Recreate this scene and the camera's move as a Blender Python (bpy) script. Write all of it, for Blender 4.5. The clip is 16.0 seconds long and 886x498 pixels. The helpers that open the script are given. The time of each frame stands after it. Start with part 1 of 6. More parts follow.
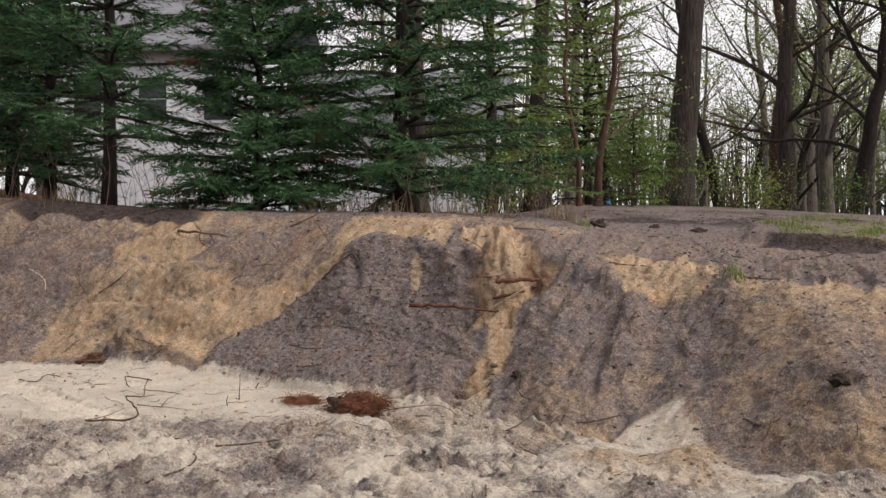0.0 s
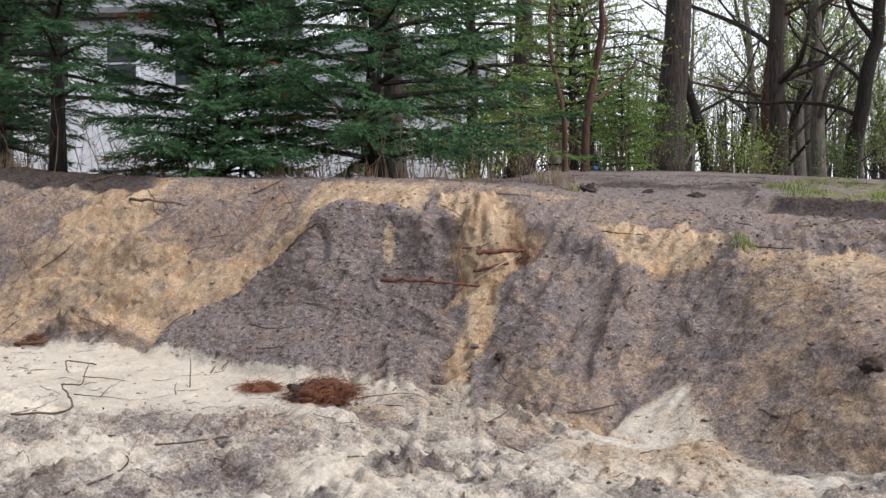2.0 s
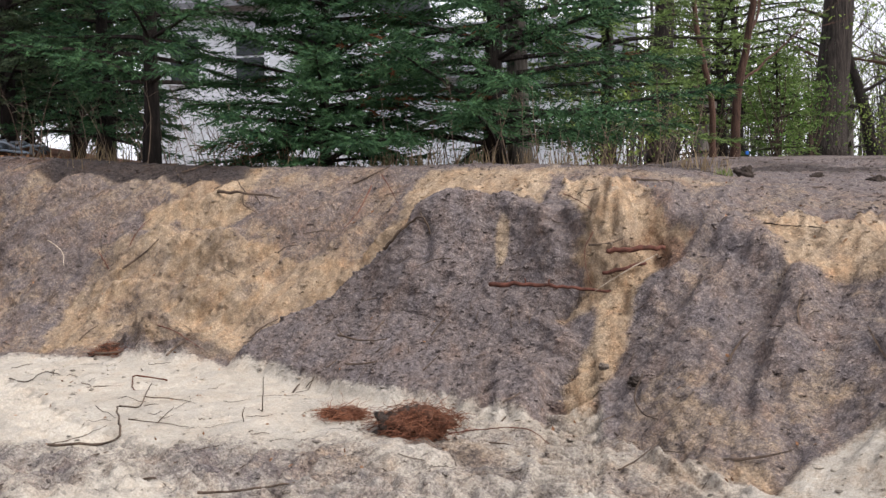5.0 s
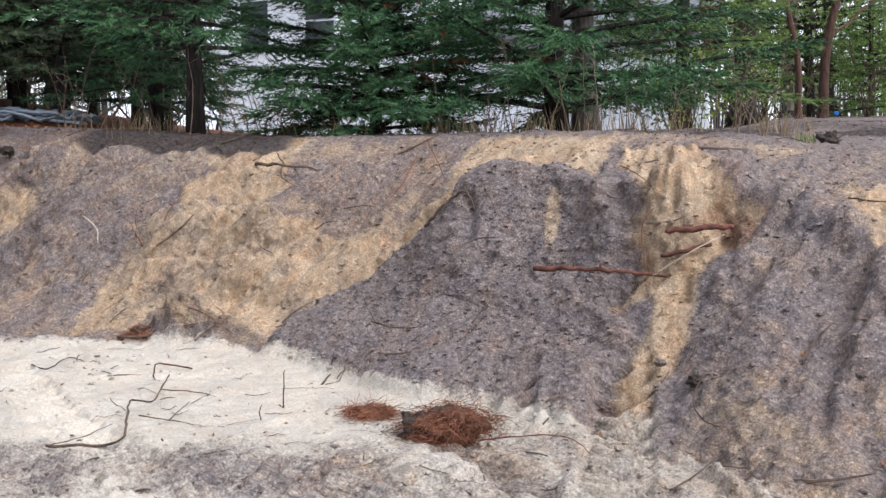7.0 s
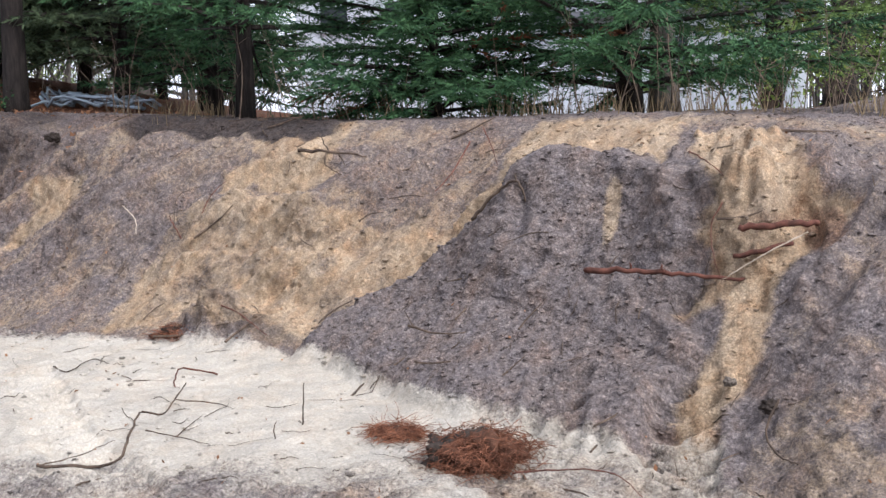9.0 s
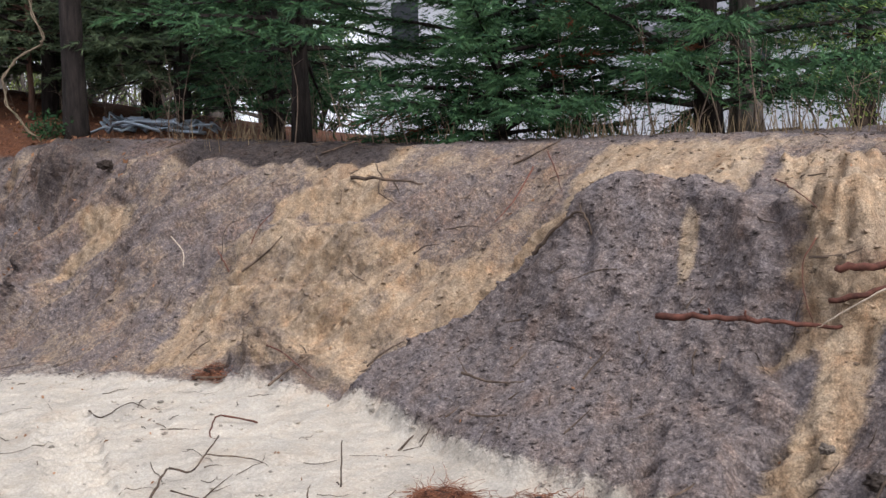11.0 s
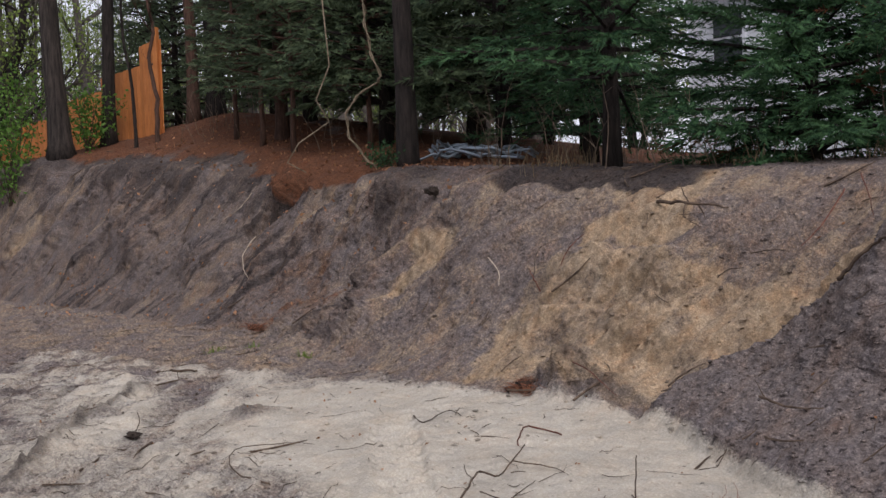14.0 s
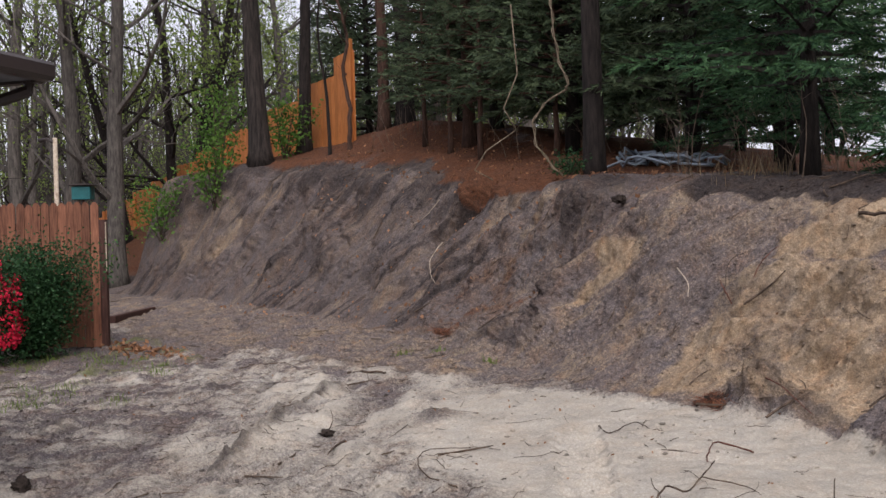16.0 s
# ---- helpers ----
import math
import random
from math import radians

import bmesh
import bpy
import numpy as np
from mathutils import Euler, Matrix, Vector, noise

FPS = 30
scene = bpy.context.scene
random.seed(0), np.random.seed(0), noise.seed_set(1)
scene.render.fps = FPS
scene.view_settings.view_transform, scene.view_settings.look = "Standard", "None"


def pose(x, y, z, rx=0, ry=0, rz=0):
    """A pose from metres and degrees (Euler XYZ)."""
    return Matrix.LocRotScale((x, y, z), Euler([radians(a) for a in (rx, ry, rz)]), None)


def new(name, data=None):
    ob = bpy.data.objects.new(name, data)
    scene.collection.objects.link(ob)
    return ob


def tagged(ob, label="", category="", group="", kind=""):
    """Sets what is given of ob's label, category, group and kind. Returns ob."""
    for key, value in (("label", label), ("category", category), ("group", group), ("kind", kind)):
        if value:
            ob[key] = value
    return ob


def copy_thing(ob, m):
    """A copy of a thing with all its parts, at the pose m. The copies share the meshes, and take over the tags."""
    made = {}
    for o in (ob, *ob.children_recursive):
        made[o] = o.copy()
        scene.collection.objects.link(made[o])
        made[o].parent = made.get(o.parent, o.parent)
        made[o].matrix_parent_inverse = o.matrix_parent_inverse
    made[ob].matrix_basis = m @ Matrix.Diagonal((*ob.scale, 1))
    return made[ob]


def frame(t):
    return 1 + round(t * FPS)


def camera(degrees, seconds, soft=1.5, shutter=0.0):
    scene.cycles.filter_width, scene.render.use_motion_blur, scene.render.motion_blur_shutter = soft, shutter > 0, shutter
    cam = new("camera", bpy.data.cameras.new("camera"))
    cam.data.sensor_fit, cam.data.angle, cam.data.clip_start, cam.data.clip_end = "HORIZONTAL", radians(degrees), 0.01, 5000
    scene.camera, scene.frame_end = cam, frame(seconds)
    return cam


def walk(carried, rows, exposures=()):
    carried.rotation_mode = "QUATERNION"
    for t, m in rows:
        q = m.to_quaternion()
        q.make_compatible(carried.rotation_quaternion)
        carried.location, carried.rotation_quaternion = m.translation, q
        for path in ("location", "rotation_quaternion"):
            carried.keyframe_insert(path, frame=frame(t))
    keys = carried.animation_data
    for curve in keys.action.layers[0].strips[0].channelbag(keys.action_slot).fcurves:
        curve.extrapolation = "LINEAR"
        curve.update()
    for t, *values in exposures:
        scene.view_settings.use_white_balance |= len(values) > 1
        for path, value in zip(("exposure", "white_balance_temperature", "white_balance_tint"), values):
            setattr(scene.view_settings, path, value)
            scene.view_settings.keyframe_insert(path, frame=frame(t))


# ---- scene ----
cam = camera(46.1, 16.0)
PATH = [
    (0.0, pose(0.313, -1.208, 1.302, 91.07, -0.03, 4.88)),
    (0.5, pose(0.275, -1.017, 1.294, 90.47, -0.15, 4.36)),
    (1.0, pose(0.293, -0.806, 1.306, 89.84, 0.05, 4.19)),
    (1.5, pose(0.304, -0.588, 1.319, 89.47, 0.24, 3.98)),
    (2.0, pose(0.310, -0.359, 1.316, 89.32, 0.34, 4.01)),
    (2.5, pose(0.323, -0.125, 1.309, 89.32, 0.36, 4.58)),
    (3.0, pose(0.338, 0.111, 1.300, 89.36, 0.40, 5.59)),
    (3.5, pose(0.316, 0.334, 1.306, 89.27, 0.43, 6.66)),
    (4.0, pose(0.282, 0.566, 1.313, 89.17, 0.38, 7.99)),
    (4.5, pose(0.282, 0.787, 1.323, 89.09, 0.44, 9.81)),
    (4.7, pose(0.301, 0.853, 1.321, 89.12, 0.57, 10.65)),
    (7.0, pose(0.436, 1.603, 1.405, 87.05, 1.06, 16.25)),
    (7.5, pose(0.493, 1.791, 1.403, 86.66, 1.21, 17.76)),
    (8.0, pose(0.495, 1.973, 1.405, 86.30, 1.15, 18.90)),
    (10.5, pose(0.446, 2.724, 1.519, 86.69, 1.63, 24.49)),
    (11.0, pose(0.403, 2.818, 1.520, 87.19, 1.66, 25.51)),
    (11.5, pose(0.458, 2.778, 1.502, 88.17, 1.73, 27.77)),
    (12.0, pose(0.517, 2.717, 1.517, 88.34, 1.82, 30.59)),
    (12.5, pose(0.566, 2.687, 1.527, 88.34, 2.11, 33.76)),
    (13.0, pose(0.600, 2.712, 1.547, 88.32, 2.41, 37.14)),
    (13.5, pose(0.640, 2.669, 1.564, 88.44, 2.29, 40.23)),
    (14.0, pose(0.683, 2.609, 1.577, 88.60, 2.07, 43.18)),
    (14.5, pose(0.700, 2.554, 1.589, 88.78, 1.84, 45.95)),
    (15.0, pose(0.701, 2.546, 1.594, 88.94, 1.71, 48.91)),
    (15.5, pose(0.696, 2.545, 1.603, 89.07, 1.57, 51.56)),
    (16.0, pose(0.697, 2.546, 1.600, 89.20, 1.40, 53.18)),
]
EXPOSURES = [(0.0, 0.3, 7000, 14), (0.5, 0.32, 6850, 14), (1.0, 0.47, 6500, 11), (1.5, 0.76, 6300, 10), (3.5, 0.74, 6450, 12), (4.5, 0.67, 6450, 12), (7.0, 0.95, 6000, 11),
             (8.0, 0.95, 5950, 11), (10.5, 0.87, 5900, 11), (11.0, 0.71, 6150, 12), (11.5, 0.39, 6150, 12), (12.0, 0.16, 6150, 12), (12.5, 0.34, 6200, 12), (13.0, 0.58, 6200, 12), (14.0, 0.04, 6250, 14), (16.0, 0.14, 6300, 15)]
walk(cam, PATH, EXPOSURES)

# ---- light: a bright overcast sky with a soft, high sun ----
SUN_ELEVATION, SUN_AZIMUTH = radians(44), radians(118)
world = bpy.data.worlds.new("overcast_sky")
scene.world = world
world.use_nodes = True
wn, wl = world.node_tree.nodes, world.node_tree.links
sky = wn.new("ShaderNodeTexSky")
sky.sky_type = "NISHITA"
sky.sun_disc = False
sky.sun_elevation, sky.sun_rotation = SUN_ELEVATION, SUN_AZIMUTH
sky.air_density, sky.dust_density, sky.ozone_density = 1.0, 6.0, 0.6
cloud = wn.new("ShaderNodeMix")
cloud.data_type = "RGBA"
cloud.inputs["Factor"].default_value = 0.8
cloud.inputs["B"].default_value = (7.6, 7.65, 8.3, 1)
wl.new(sky.outputs["Color"], cloud.inputs["A"])
wl.new(cloud.outputs["Result"], wn["Background"].inputs["Color"])
wn["Background"].inputs["Strength"].default_value = 0.125
sun = new("sun", bpy.data.lights.new("sun", "SUN"))
sun.data.energy, sun.data.angle, sun.data.color = 2.7, radians(34), (1.0, 0.97, 0.93)
sun.matrix_world = pose(0, 0, 30, 46, 0, 62)


# ---- materials ----
def node_material(name, rough=0.9, spec=0.2):
    m = bpy.data.materials.new(name)
    m.use_nodes = True
    b = m.node_tree.nodes["Principled BSDF"]
    b.inputs["Roughness"].default_value = rough
    b.inputs["Specular IOR Level"].default_value = spec
    return m, m.node_tree.nodes, m.node_tree.links, b


def noise_node(n, l, coord, scale, detail=5.0, rough=0.6, stretch=None):
    t = n.new("ShaderNodeTexNoise")
    t.inputs["Scale"].default_value = scale
    t.inputs["Detail"].default_value = detail
    t.inputs["Roughness"].default_value = rough
    if stretch:
        mp = n.new("ShaderNodeMapping")
        mp.inputs["Scale"].default_value = stretch
        l.new(coord, mp.inputs["Vector"])
        coord = mp.outputs["Vector"]
    l.new(coord, t.inputs["Vector"])
    return t.outputs["Fac"]


def ramp_node(n, l, fac, stops):
    r = n.new("ShaderNodeValToRGB")
    while len(r.color_ramp.elements) < len(stops):
        r.color_ramp.elements.new(0.5)
    for e, (p, c) in zip(r.color_ramp.elements, stops):
        e.position = p
        e.color = (*c, 1) if len(c) == 3 else c
    l.new(fac, r.inputs["Fac"])
    return r.outputs["Color"]


def mix_node(n, l, fac, a, b, blend="MIX"):
    x = n.new("ShaderNodeMix")
    x.data_type = "RGBA"
    x.blend_type = blend
    for key, v in (("Factor", fac), ("A", a), ("B", b)):
        if isinstance(v, (int, float)):
            x.inputs[key].default_value = v
        elif isinstance(v, tuple):
            x.inputs[key].default_value = (*v, 1)
        else:
            l.new(v, x.inputs[key])
    return x.outputs["Result"]


def math_node(n, l, op, a, b=None, clamp=False):
    x = n.new("ShaderNodeMath")
    x.operation = op
    x.use_clamp = clamp
    for i, v in enumerate((a, b)):
        if v is None:
            continue
        if isinstance(v, (int, float)):
            x.inputs[i].default_value = v
        else:
            l.new(v, x.inputs[i])
    return x.outputs[0]


def bump_node(n, l, b, height, strength, distance):
    x = n.new("ShaderNodeBump")
    x.inputs["Strength"].default_value = strength
    x.inputs["Distance"].default_value = distance
    l.new(height, x.inputs["Height"])
    l.new(x.outputs["Normal"], b.inputs["Normal"])


def obj_coord(n):
    return n.new("ShaderNodeTexCoord").outputs["Object"]


def wood_like(name, dark, light, scale=6.0, stretch=(6, 6, 0.7), rough=0.85, bump=0.5, spread=0.5, distance=0.01):
    """Bark, boards and sticks: grain along z, with a per-object shift of tone."""
    m, n, l, b = node_material(name, rough)
    co = obj_coord(n)
    info = n.new("ShaderNodeObjectInfo")
    add = n.new("ShaderNodeVectorMath")
    add.operation = "ADD"
    l.new(co, add.inputs[0])
    l.new(info.outputs["Random"], add.inputs[1])
    g = noise_node(n, l, add.outputs[0], scale, 6, 0.65, stretch)
    big = noise_node(n, l, co, 1.7, 3)
    col = ramp_node(n, l, g, [(0.32, dark), (0.68, light)])
    tone = math_node(n, l, "ADD", math_node(n, l, "MULTIPLY", info.outputs["Random"], spread), math_node(n, l, "MULTIPLY", big, 0.7))
    tone = math_node(n, l, "ADD", tone, 0.65 - spread / 2)
    comb = n.new("ShaderNodeCombineColor")
    for i in range(3):
        l.new(tone, comb.inputs[i])
    l.new(mix_node(n, l, 1.0, col, comb.outputs[0], "MULTIPLY"), b.inputs["Base Color"])
    bump_node(n, l, b, g, bump, distance)
    return m


def leafy(name, dark, light, rough=0.65, trans=0.25, extra=None):
    """Leaves and needles: tone varies by clump."""
    m, n, l, b = node_material(name, rough, 0.08)
    geo = n.new("ShaderNodeNewGeometry")
    co = obj_coord(n)
    big = noise_node(n, l, co, 1.6, 3)
    f = math_node(n, l, "ADD", math_node(n, l, "MULTIPLY", geo.outputs["Random Per Island"], 0.55), math_node(n, l, "MULTIPLY", big, 0.75))
    f = math_node(n, l, "SUBTRACT", f, 0.15, True)
    stops = [(0.1, dark), (0.8, light)]
    if extra:
        stops.append((0.97, extra))
    col = ramp_node(n, l, f, stops)
    l.new(col, b.inputs["Base Color"])
    tr = n.new("ShaderNodeBsdfTranslucent")
    l.new(col, tr.inputs["Color"])
    ms = n.new("ShaderNodeMixShader")
    ms.inputs[0].default_value = trans
    l.new(b.outputs[0], ms.inputs[1])
    l.new(tr.outputs[0], ms.inputs[2])
    l.new(ms.outputs[0], n["Material Output"].inputs["Surface"])
    return m


def painted(name, colour, rough=0.6, vary=0.15):
    m, n, l, b = node_material(name, rough, 0.3)
    co = obj_coord(n)
    g = noise_node(n, l, co, 3.0, 6, 0.7)
    lo = tuple(c * (1 - vary) for c in colour)
    hi = tuple(min(1, c * (1 + vary)) for c in colour)
    l.new(ramp_node(n, l, g, [(0.35, lo), (0.65, hi)]), b.inputs["Base Color"])
    bump_node(n, l, b, noise_node(n, l, co, 40, 3), 0.15, 0.003)
    return m


def soil_material():
    """Sand, subsoil, topsoil, litter and grass-root soil, laid out by the ground's own masks."""
    m, n, l, b = node_material("soil", 0.95, 0.12)
    co = obj_coord(n)
    fine = noise_node(n, l, co, 75, 6, 0.75)
    mid = noise_node(n, l, co, 26, 7, 0.78)
    big = noise_node(n, l, co, 2.3, 5, 0.6)
    streak = noise_node(n, l, co, 3.0, 5, 0.65, (4.5, 1, 0.9))
    wob = math_node(n, l, "ADD", math_node(n, l, "MULTIPLY", math_node(n, l, "SUBTRACT", mid, 0.5), 0.6),
                    math_node(n, l, "MULTIPLY", math_node(n, l, "SUBTRACT", fine, 0.5), 0.9))

    def mask(name, low=0.3, high=0.7):
        a = n.new("ShaderNodeAttribute")
        a.attribute_name = name
        s = math_node(n, l, "ADD", a.outputs["Fac"], wob)
        r = n.new("ShaderNodeMapRange")
        r.interpolation_type = "SMOOTHSTEP"
        r.inputs["From Min"].default_value = low
        r.inputs["From Max"].default_value = high
        l.new(s, r.inputs["Value"])
        return r.outputs["Result"]

    grey = ramp_node(n, l, mid, [(0.33, (0.076, 0.063, 0.06)), (0.5, (0.136, 0.114, 0.108)), (0.68, (0.21, 0.18, 0.167))])
    tan = ramp_node(n, l, math_node(n, l, "ADD", math_node(n, l, "MULTIPLY", streak, 0.65), math_node(n, l, "MULTIPLY", mid, 0.35)),
                    [(0.34, (0.17, 0.122, 0.08)), (0.5, (0.28, 0.21, 0.142)), (0.66, (0.39, 0.305, 0.21))])
    rust = ramp_node(n, l, mid, [(0.34, (0.06, 0.036, 0.026)), (0.5, (0.125, 0.076, 0.052)), (0.66, (0.23, 0.15, 0.1))])
    pale = ramp_node(n, l, math_node(n, l, "ADD", math_node(n, l, "MULTIPLY", big, 0.5), math_node(n, l, "MULTIPLY", fine, 0.5)),
                     [(0.3, (0.27, 0.24, 0.198)), (0.5, (0.38, 0.345, 0.29)), (0.7, (0.47, 0.435, 0.375))])
    dark = ramp_node(n, l, mid, [(0.36, (0.02, 0.016, 0.016)), (0.64, (0.08, 0.066, 0.06))])
    needle = ramp_node(n, l, noise_node(n, l, co, 80, 4, 0.8), [(0.3, (0.035, 0.018, 0.012)), (0.7, (0.17, 0.075, 0.04))])
    moss = ramp_node(n, l, mid, [(0.3, (0.07, 0.072, 0.032)), (0.7, (0.16, 0.165, 0.07))])
    col = grey
    masks = {}
    for name, shade, low, high in (("tan", tan, 0.15, 0.85), ("pale", pale, 0.15, 0.8), ("rust", rust, 0.2, 0.85),
                                   ("dark", dark, 0.22, 0.85), ("litter", needle, 0.3, 0.75), ("moss", moss, 0.4, 0.7)):
        masks[name] = mask(name, low, high)
        col = mix_node(n, l, masks[name], col, shade)
    bits = n.new("ShaderNodeAttribute")
    bits.attribute_name = "debris"
    scraps = noise_node(n, l, co, 34, 5, 0.7, (0.7, 1.5, 1))
    scraps = math_node(n, l, "ADD", scraps, math_node(n, l, "MULTIPLY", bits.outputs["Fac"], 0.2))
    scraps = ramp_node(n, l, scraps, [(0.7, (0, 0, 0)), (0.78, (0.7, 0.7, 0.7))])
    col = mix_node(n, l, scraps, col, dark)
    speck = ramp_node(n, l, noise_node(n, l, co, 130, 3, 0.8), [(0.38, (0.5, 0.48, 0.47)), (0.5, (1, 1, 1)), (0.64, (1.4, 1.37, 1.33))])
    loose = math_node(n, l, "SUBTRACT", 1.0, math_node(n, l, "MULTIPLY", masks["pale"], 0.65))      # washed sand is finer and more even
    col = mix_node(n, l, math_node(n, l, "MULTIPLY", loose, 0.75), col, speck, "MULTIPLY")
    grit = ramp_node(n, l, noise_node(n, l, co, 48, 4, 0.85), [(0.38, (0.5, 0.48, 0.47)), (0.5, (1, 1, 1)), (0.63, (1.45, 1.42, 1.38))])
    col = mix_node(n, l, math_node(n, l, "MULTIPLY", loose, 0.3), col, grit, "MULTIPLY")
    # stains: iron-red, leached grey and humus, a hand's width across
    hue = ramp_node(n, l, noise_node(n, l, co, 4.2, 7, 0.72, (1.5, 1, 1)), [(0.34, (0.86, 0.9, 0.97)), (0.5, (1, 1, 1)), (0.62, (1.07, 0.99, 0.92)), (0.72, (1.02, 0.84, 0.74))])
    col = mix_node(n, l, math_node(n, l, "SUBTRACT", 1.0, math_node(n, l, "MULTIPLY", masks["pale"], 0.6)), col, hue, "MULTIPLY")
    # crumbs: grains of soil, each in its own tone, shade between them painted dark
    grains = n.new("ShaderNodeTexVoronoi")
    grains.inputs["Scale"].default_value = 64
    grains.inputs["Randomness"].default_value = 1.0
    l.new(co, grains.inputs["Vector"])
    tone = n.new("ShaderNodeSeparateColor")
    l.new(grains.outputs["Color"], tone.inputs["Color"])
    shade = ramp_node(n, l, tone.outputs["Red"], [(0.0, (0.52, 0.5, 0.5)), (0.3, (0.88, 0.88, 0.88)), (0.75, (1.08, 1.08, 1.08)), (1.0, (1.5, 1.47, 1.44))])
    crevice_shade = ramp_node(n, l, grains.outputs["Distance"], [(0.3, (1.12, 1.12, 1.12)), (0.75, (0.62, 0.6, 0.6))])
    coarse_soil = math_node(n, l, "MULTIPLY", loose, math_node(n, l, "SUBTRACT", 1.0, math_node(n, l, "MULTIPLY", masks["tan"], 0.45)))
    col = mix_node(n, l, math_node(n, l, "MULTIPLY", coarse_soil, 0.55), col, mix_node(n, l, 1.0, shade, crevice_shade, "MULTIPLY"), "MULTIPLY")
    l.new(col, b.inputs["Base Color"])
    h = math_node(n, l, "ADD", math_node(n, l, "MULTIPLY", mid, 1.0), math_node(n, l, "MULTIPLY", fine, 0.55))
    h = math_node(n, l, "SUBTRACT", h, math_node(n, l, "MULTIPLY", grains.outputs["Distance"], math_node(n, l, "MULTIPLY", coarse_soil, 0.6)))
    bump_node(n, l, b, h, 0.9, 0.012)
    return m


SOIL = soil_material()
BARK_DARK = wood_like("bark_dark", (0.006, 0.005, 0.0045), (0.032, 0.025, 0.022), 5, (5, 5, 0.8), 0.95, 1.0, 0.4, 0.03)
BARK_OAK = wood_like("bark_oak", (0.008, 0.0065, 0.006), (0.055, 0.044, 0.038), 5, (4.5, 4.5, 0.5), 0.95, 1.0, 0.3, 0.05)
BARK_GREY = wood_like("bark_grey", (0.03, 0.027, 0.024), (0.12, 0.105, 0.092), 5, (4, 4, 0.8), 0.95, 0.8, 0.6, 0.02)
BARK_RED = wood_like("bark_red", (0.022, 0.013, 0.01), (0.09, 0.05, 0.035), 7, (5, 5, 0.8), 0.95, 0.8, 0.4, 0.02)
ROOT_WOOD = wood_like("root_wood", (0.035, 0.014, 0.01), (0.15, 0.06, 0.042), 16, (1, 1, 1), 0.9, 0.7, 0.5)
TWIG_WOOD = wood_like("twig_wood", (0.02, 0.014, 0.011), (0.1, 0.07, 0.05), 16, (1, 1, 1), 0.9, 0.6, 0.5)
PALE_ROOT = wood_like("pale_root", (0.2, 0.155, 0.11), (0.45, 0.38, 0.3), 16, (1, 1, 1), 0.8, 0.5, 0.4)
VINE_BARK = wood_like("vine_bark", (0.07, 0.052, 0.035), (0.25, 0.2, 0.14), 22, (1, 1, 0.5), 0.9, 0.8, 0.3)
NEEDLES = leafy("spruce_needles", (0.009, 0.029, 0.019), (0.062, 0.125, 0.052), 0.6, 0.18)
NEEDLES_YELLOW = leafy("pine_needles", (0.035, 0.065, 0.02), (0.17, 0.24, 0.075), 0.6, 0.25)
NEEDLES_RUST = leafy("browned_needles", (0.04, 0.02, 0.012), (0.15, 0.06, 0.03), 0.7, 0.15)
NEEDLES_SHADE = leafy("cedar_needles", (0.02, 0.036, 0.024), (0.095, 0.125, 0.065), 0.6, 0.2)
LEAF_SPRING = leafy("spring_leaves", (0.07, 0.11, 0.025), (0.23, 0.3, 0.075), 0.6, 0.4)
LEAF_GREEN = leafy("broad_leaves", (0.025, 0.065, 0.012), (0.11, 0.2, 0.04), 0.5, 0.3)
LEAF_SHRUB = leafy("shrub_leaves", (0.009, 0.027, 0.012), (0.034, 0.08, 0.03), 0.4, 0.15)
AZALEA = leafy("azalea_petals", (0.38, 0.012, 0.03), (0.75, 0.04, 0.09), 0.6, 0.3)
GRASS = leafy("grass_blades", (0.045, 0.075, 0.015), (0.17, 0.22, 0.06), 0.6, 0.3)
DRY_GRASS = leafy("dry_grass", (0.09, 0.06, 0.035), (0.26, 0.2, 0.12), 0.8, 0.2)
DRY_LEAF = leafy("dry_leaves", (0.1, 0.045, 0.022), (0.34, 0.18, 0.1), 0.7, 0.2)
FENCE_BROWN = wood_like("stained_pickets", (0.085, 0.034, 0.02), (0.22, 0.095, 0.055), 9, (5, 5, 0.5), 0.7, 0.4, 0.55)
FENCE_POST = wood_like("stained_post", (0.03, 0.014, 0.012), (0.085, 0.04, 0.03), 9, (5, 5, 0.5), 0.75, 0.4, 0.3)
FENCE_ORANGE = wood_like("cedar_boards", (0.3, 0.1, 0.03), (0.52, 0.2, 0.06), 8, (5, 5, 0.5), 0.7, 0.3, 0.3)
WHITE_SIDING = painted("white_siding", (0.5, 0.53, 0.57))
GREY_SHINGLE = painted("roof_shingles", (0.13, 0.135, 0.15), 0.9, 0.3)
DARK_METAL = painted("brown_gutter", (0.03, 0.022, 0.02), 0.45)
GLASS_DARK = painted("window_glass", (0.03, 0.035, 0.04), 0.15, 0.1)
BLUE_GREY_HOSE = painted("grey_hose", (0.2, 0.24, 0.28), 0.5, 0.3)
TEAL = painted("teal_box", (0.012, 0.085, 0.09), 0.5, 0.3)
BLUE_CLOTH = painted("blue_marker", (0.03, 0.16, 0.55), 0.6)


# ---- mesh helpers ----
def mesh_from(name, verts, faces, material, smooth=False):
    me = bpy.data.meshes.new(name)
    me.from_pydata(verts, [], faces)
    if smooth:
        me.polygons.foreach_set("use_smooth", [True] * len(me.polygons))
    me.materials.append(material)
    return me


def thing(name, x, y, z, label, category, group="", kind="", rz=0.0):
    ob = new(name)
    ob.matrix_world = pose(x, y, z, 0, 0, rz)
    ob.empty_display_size = 0.1
    return tagged(ob, label, category, group, kind)


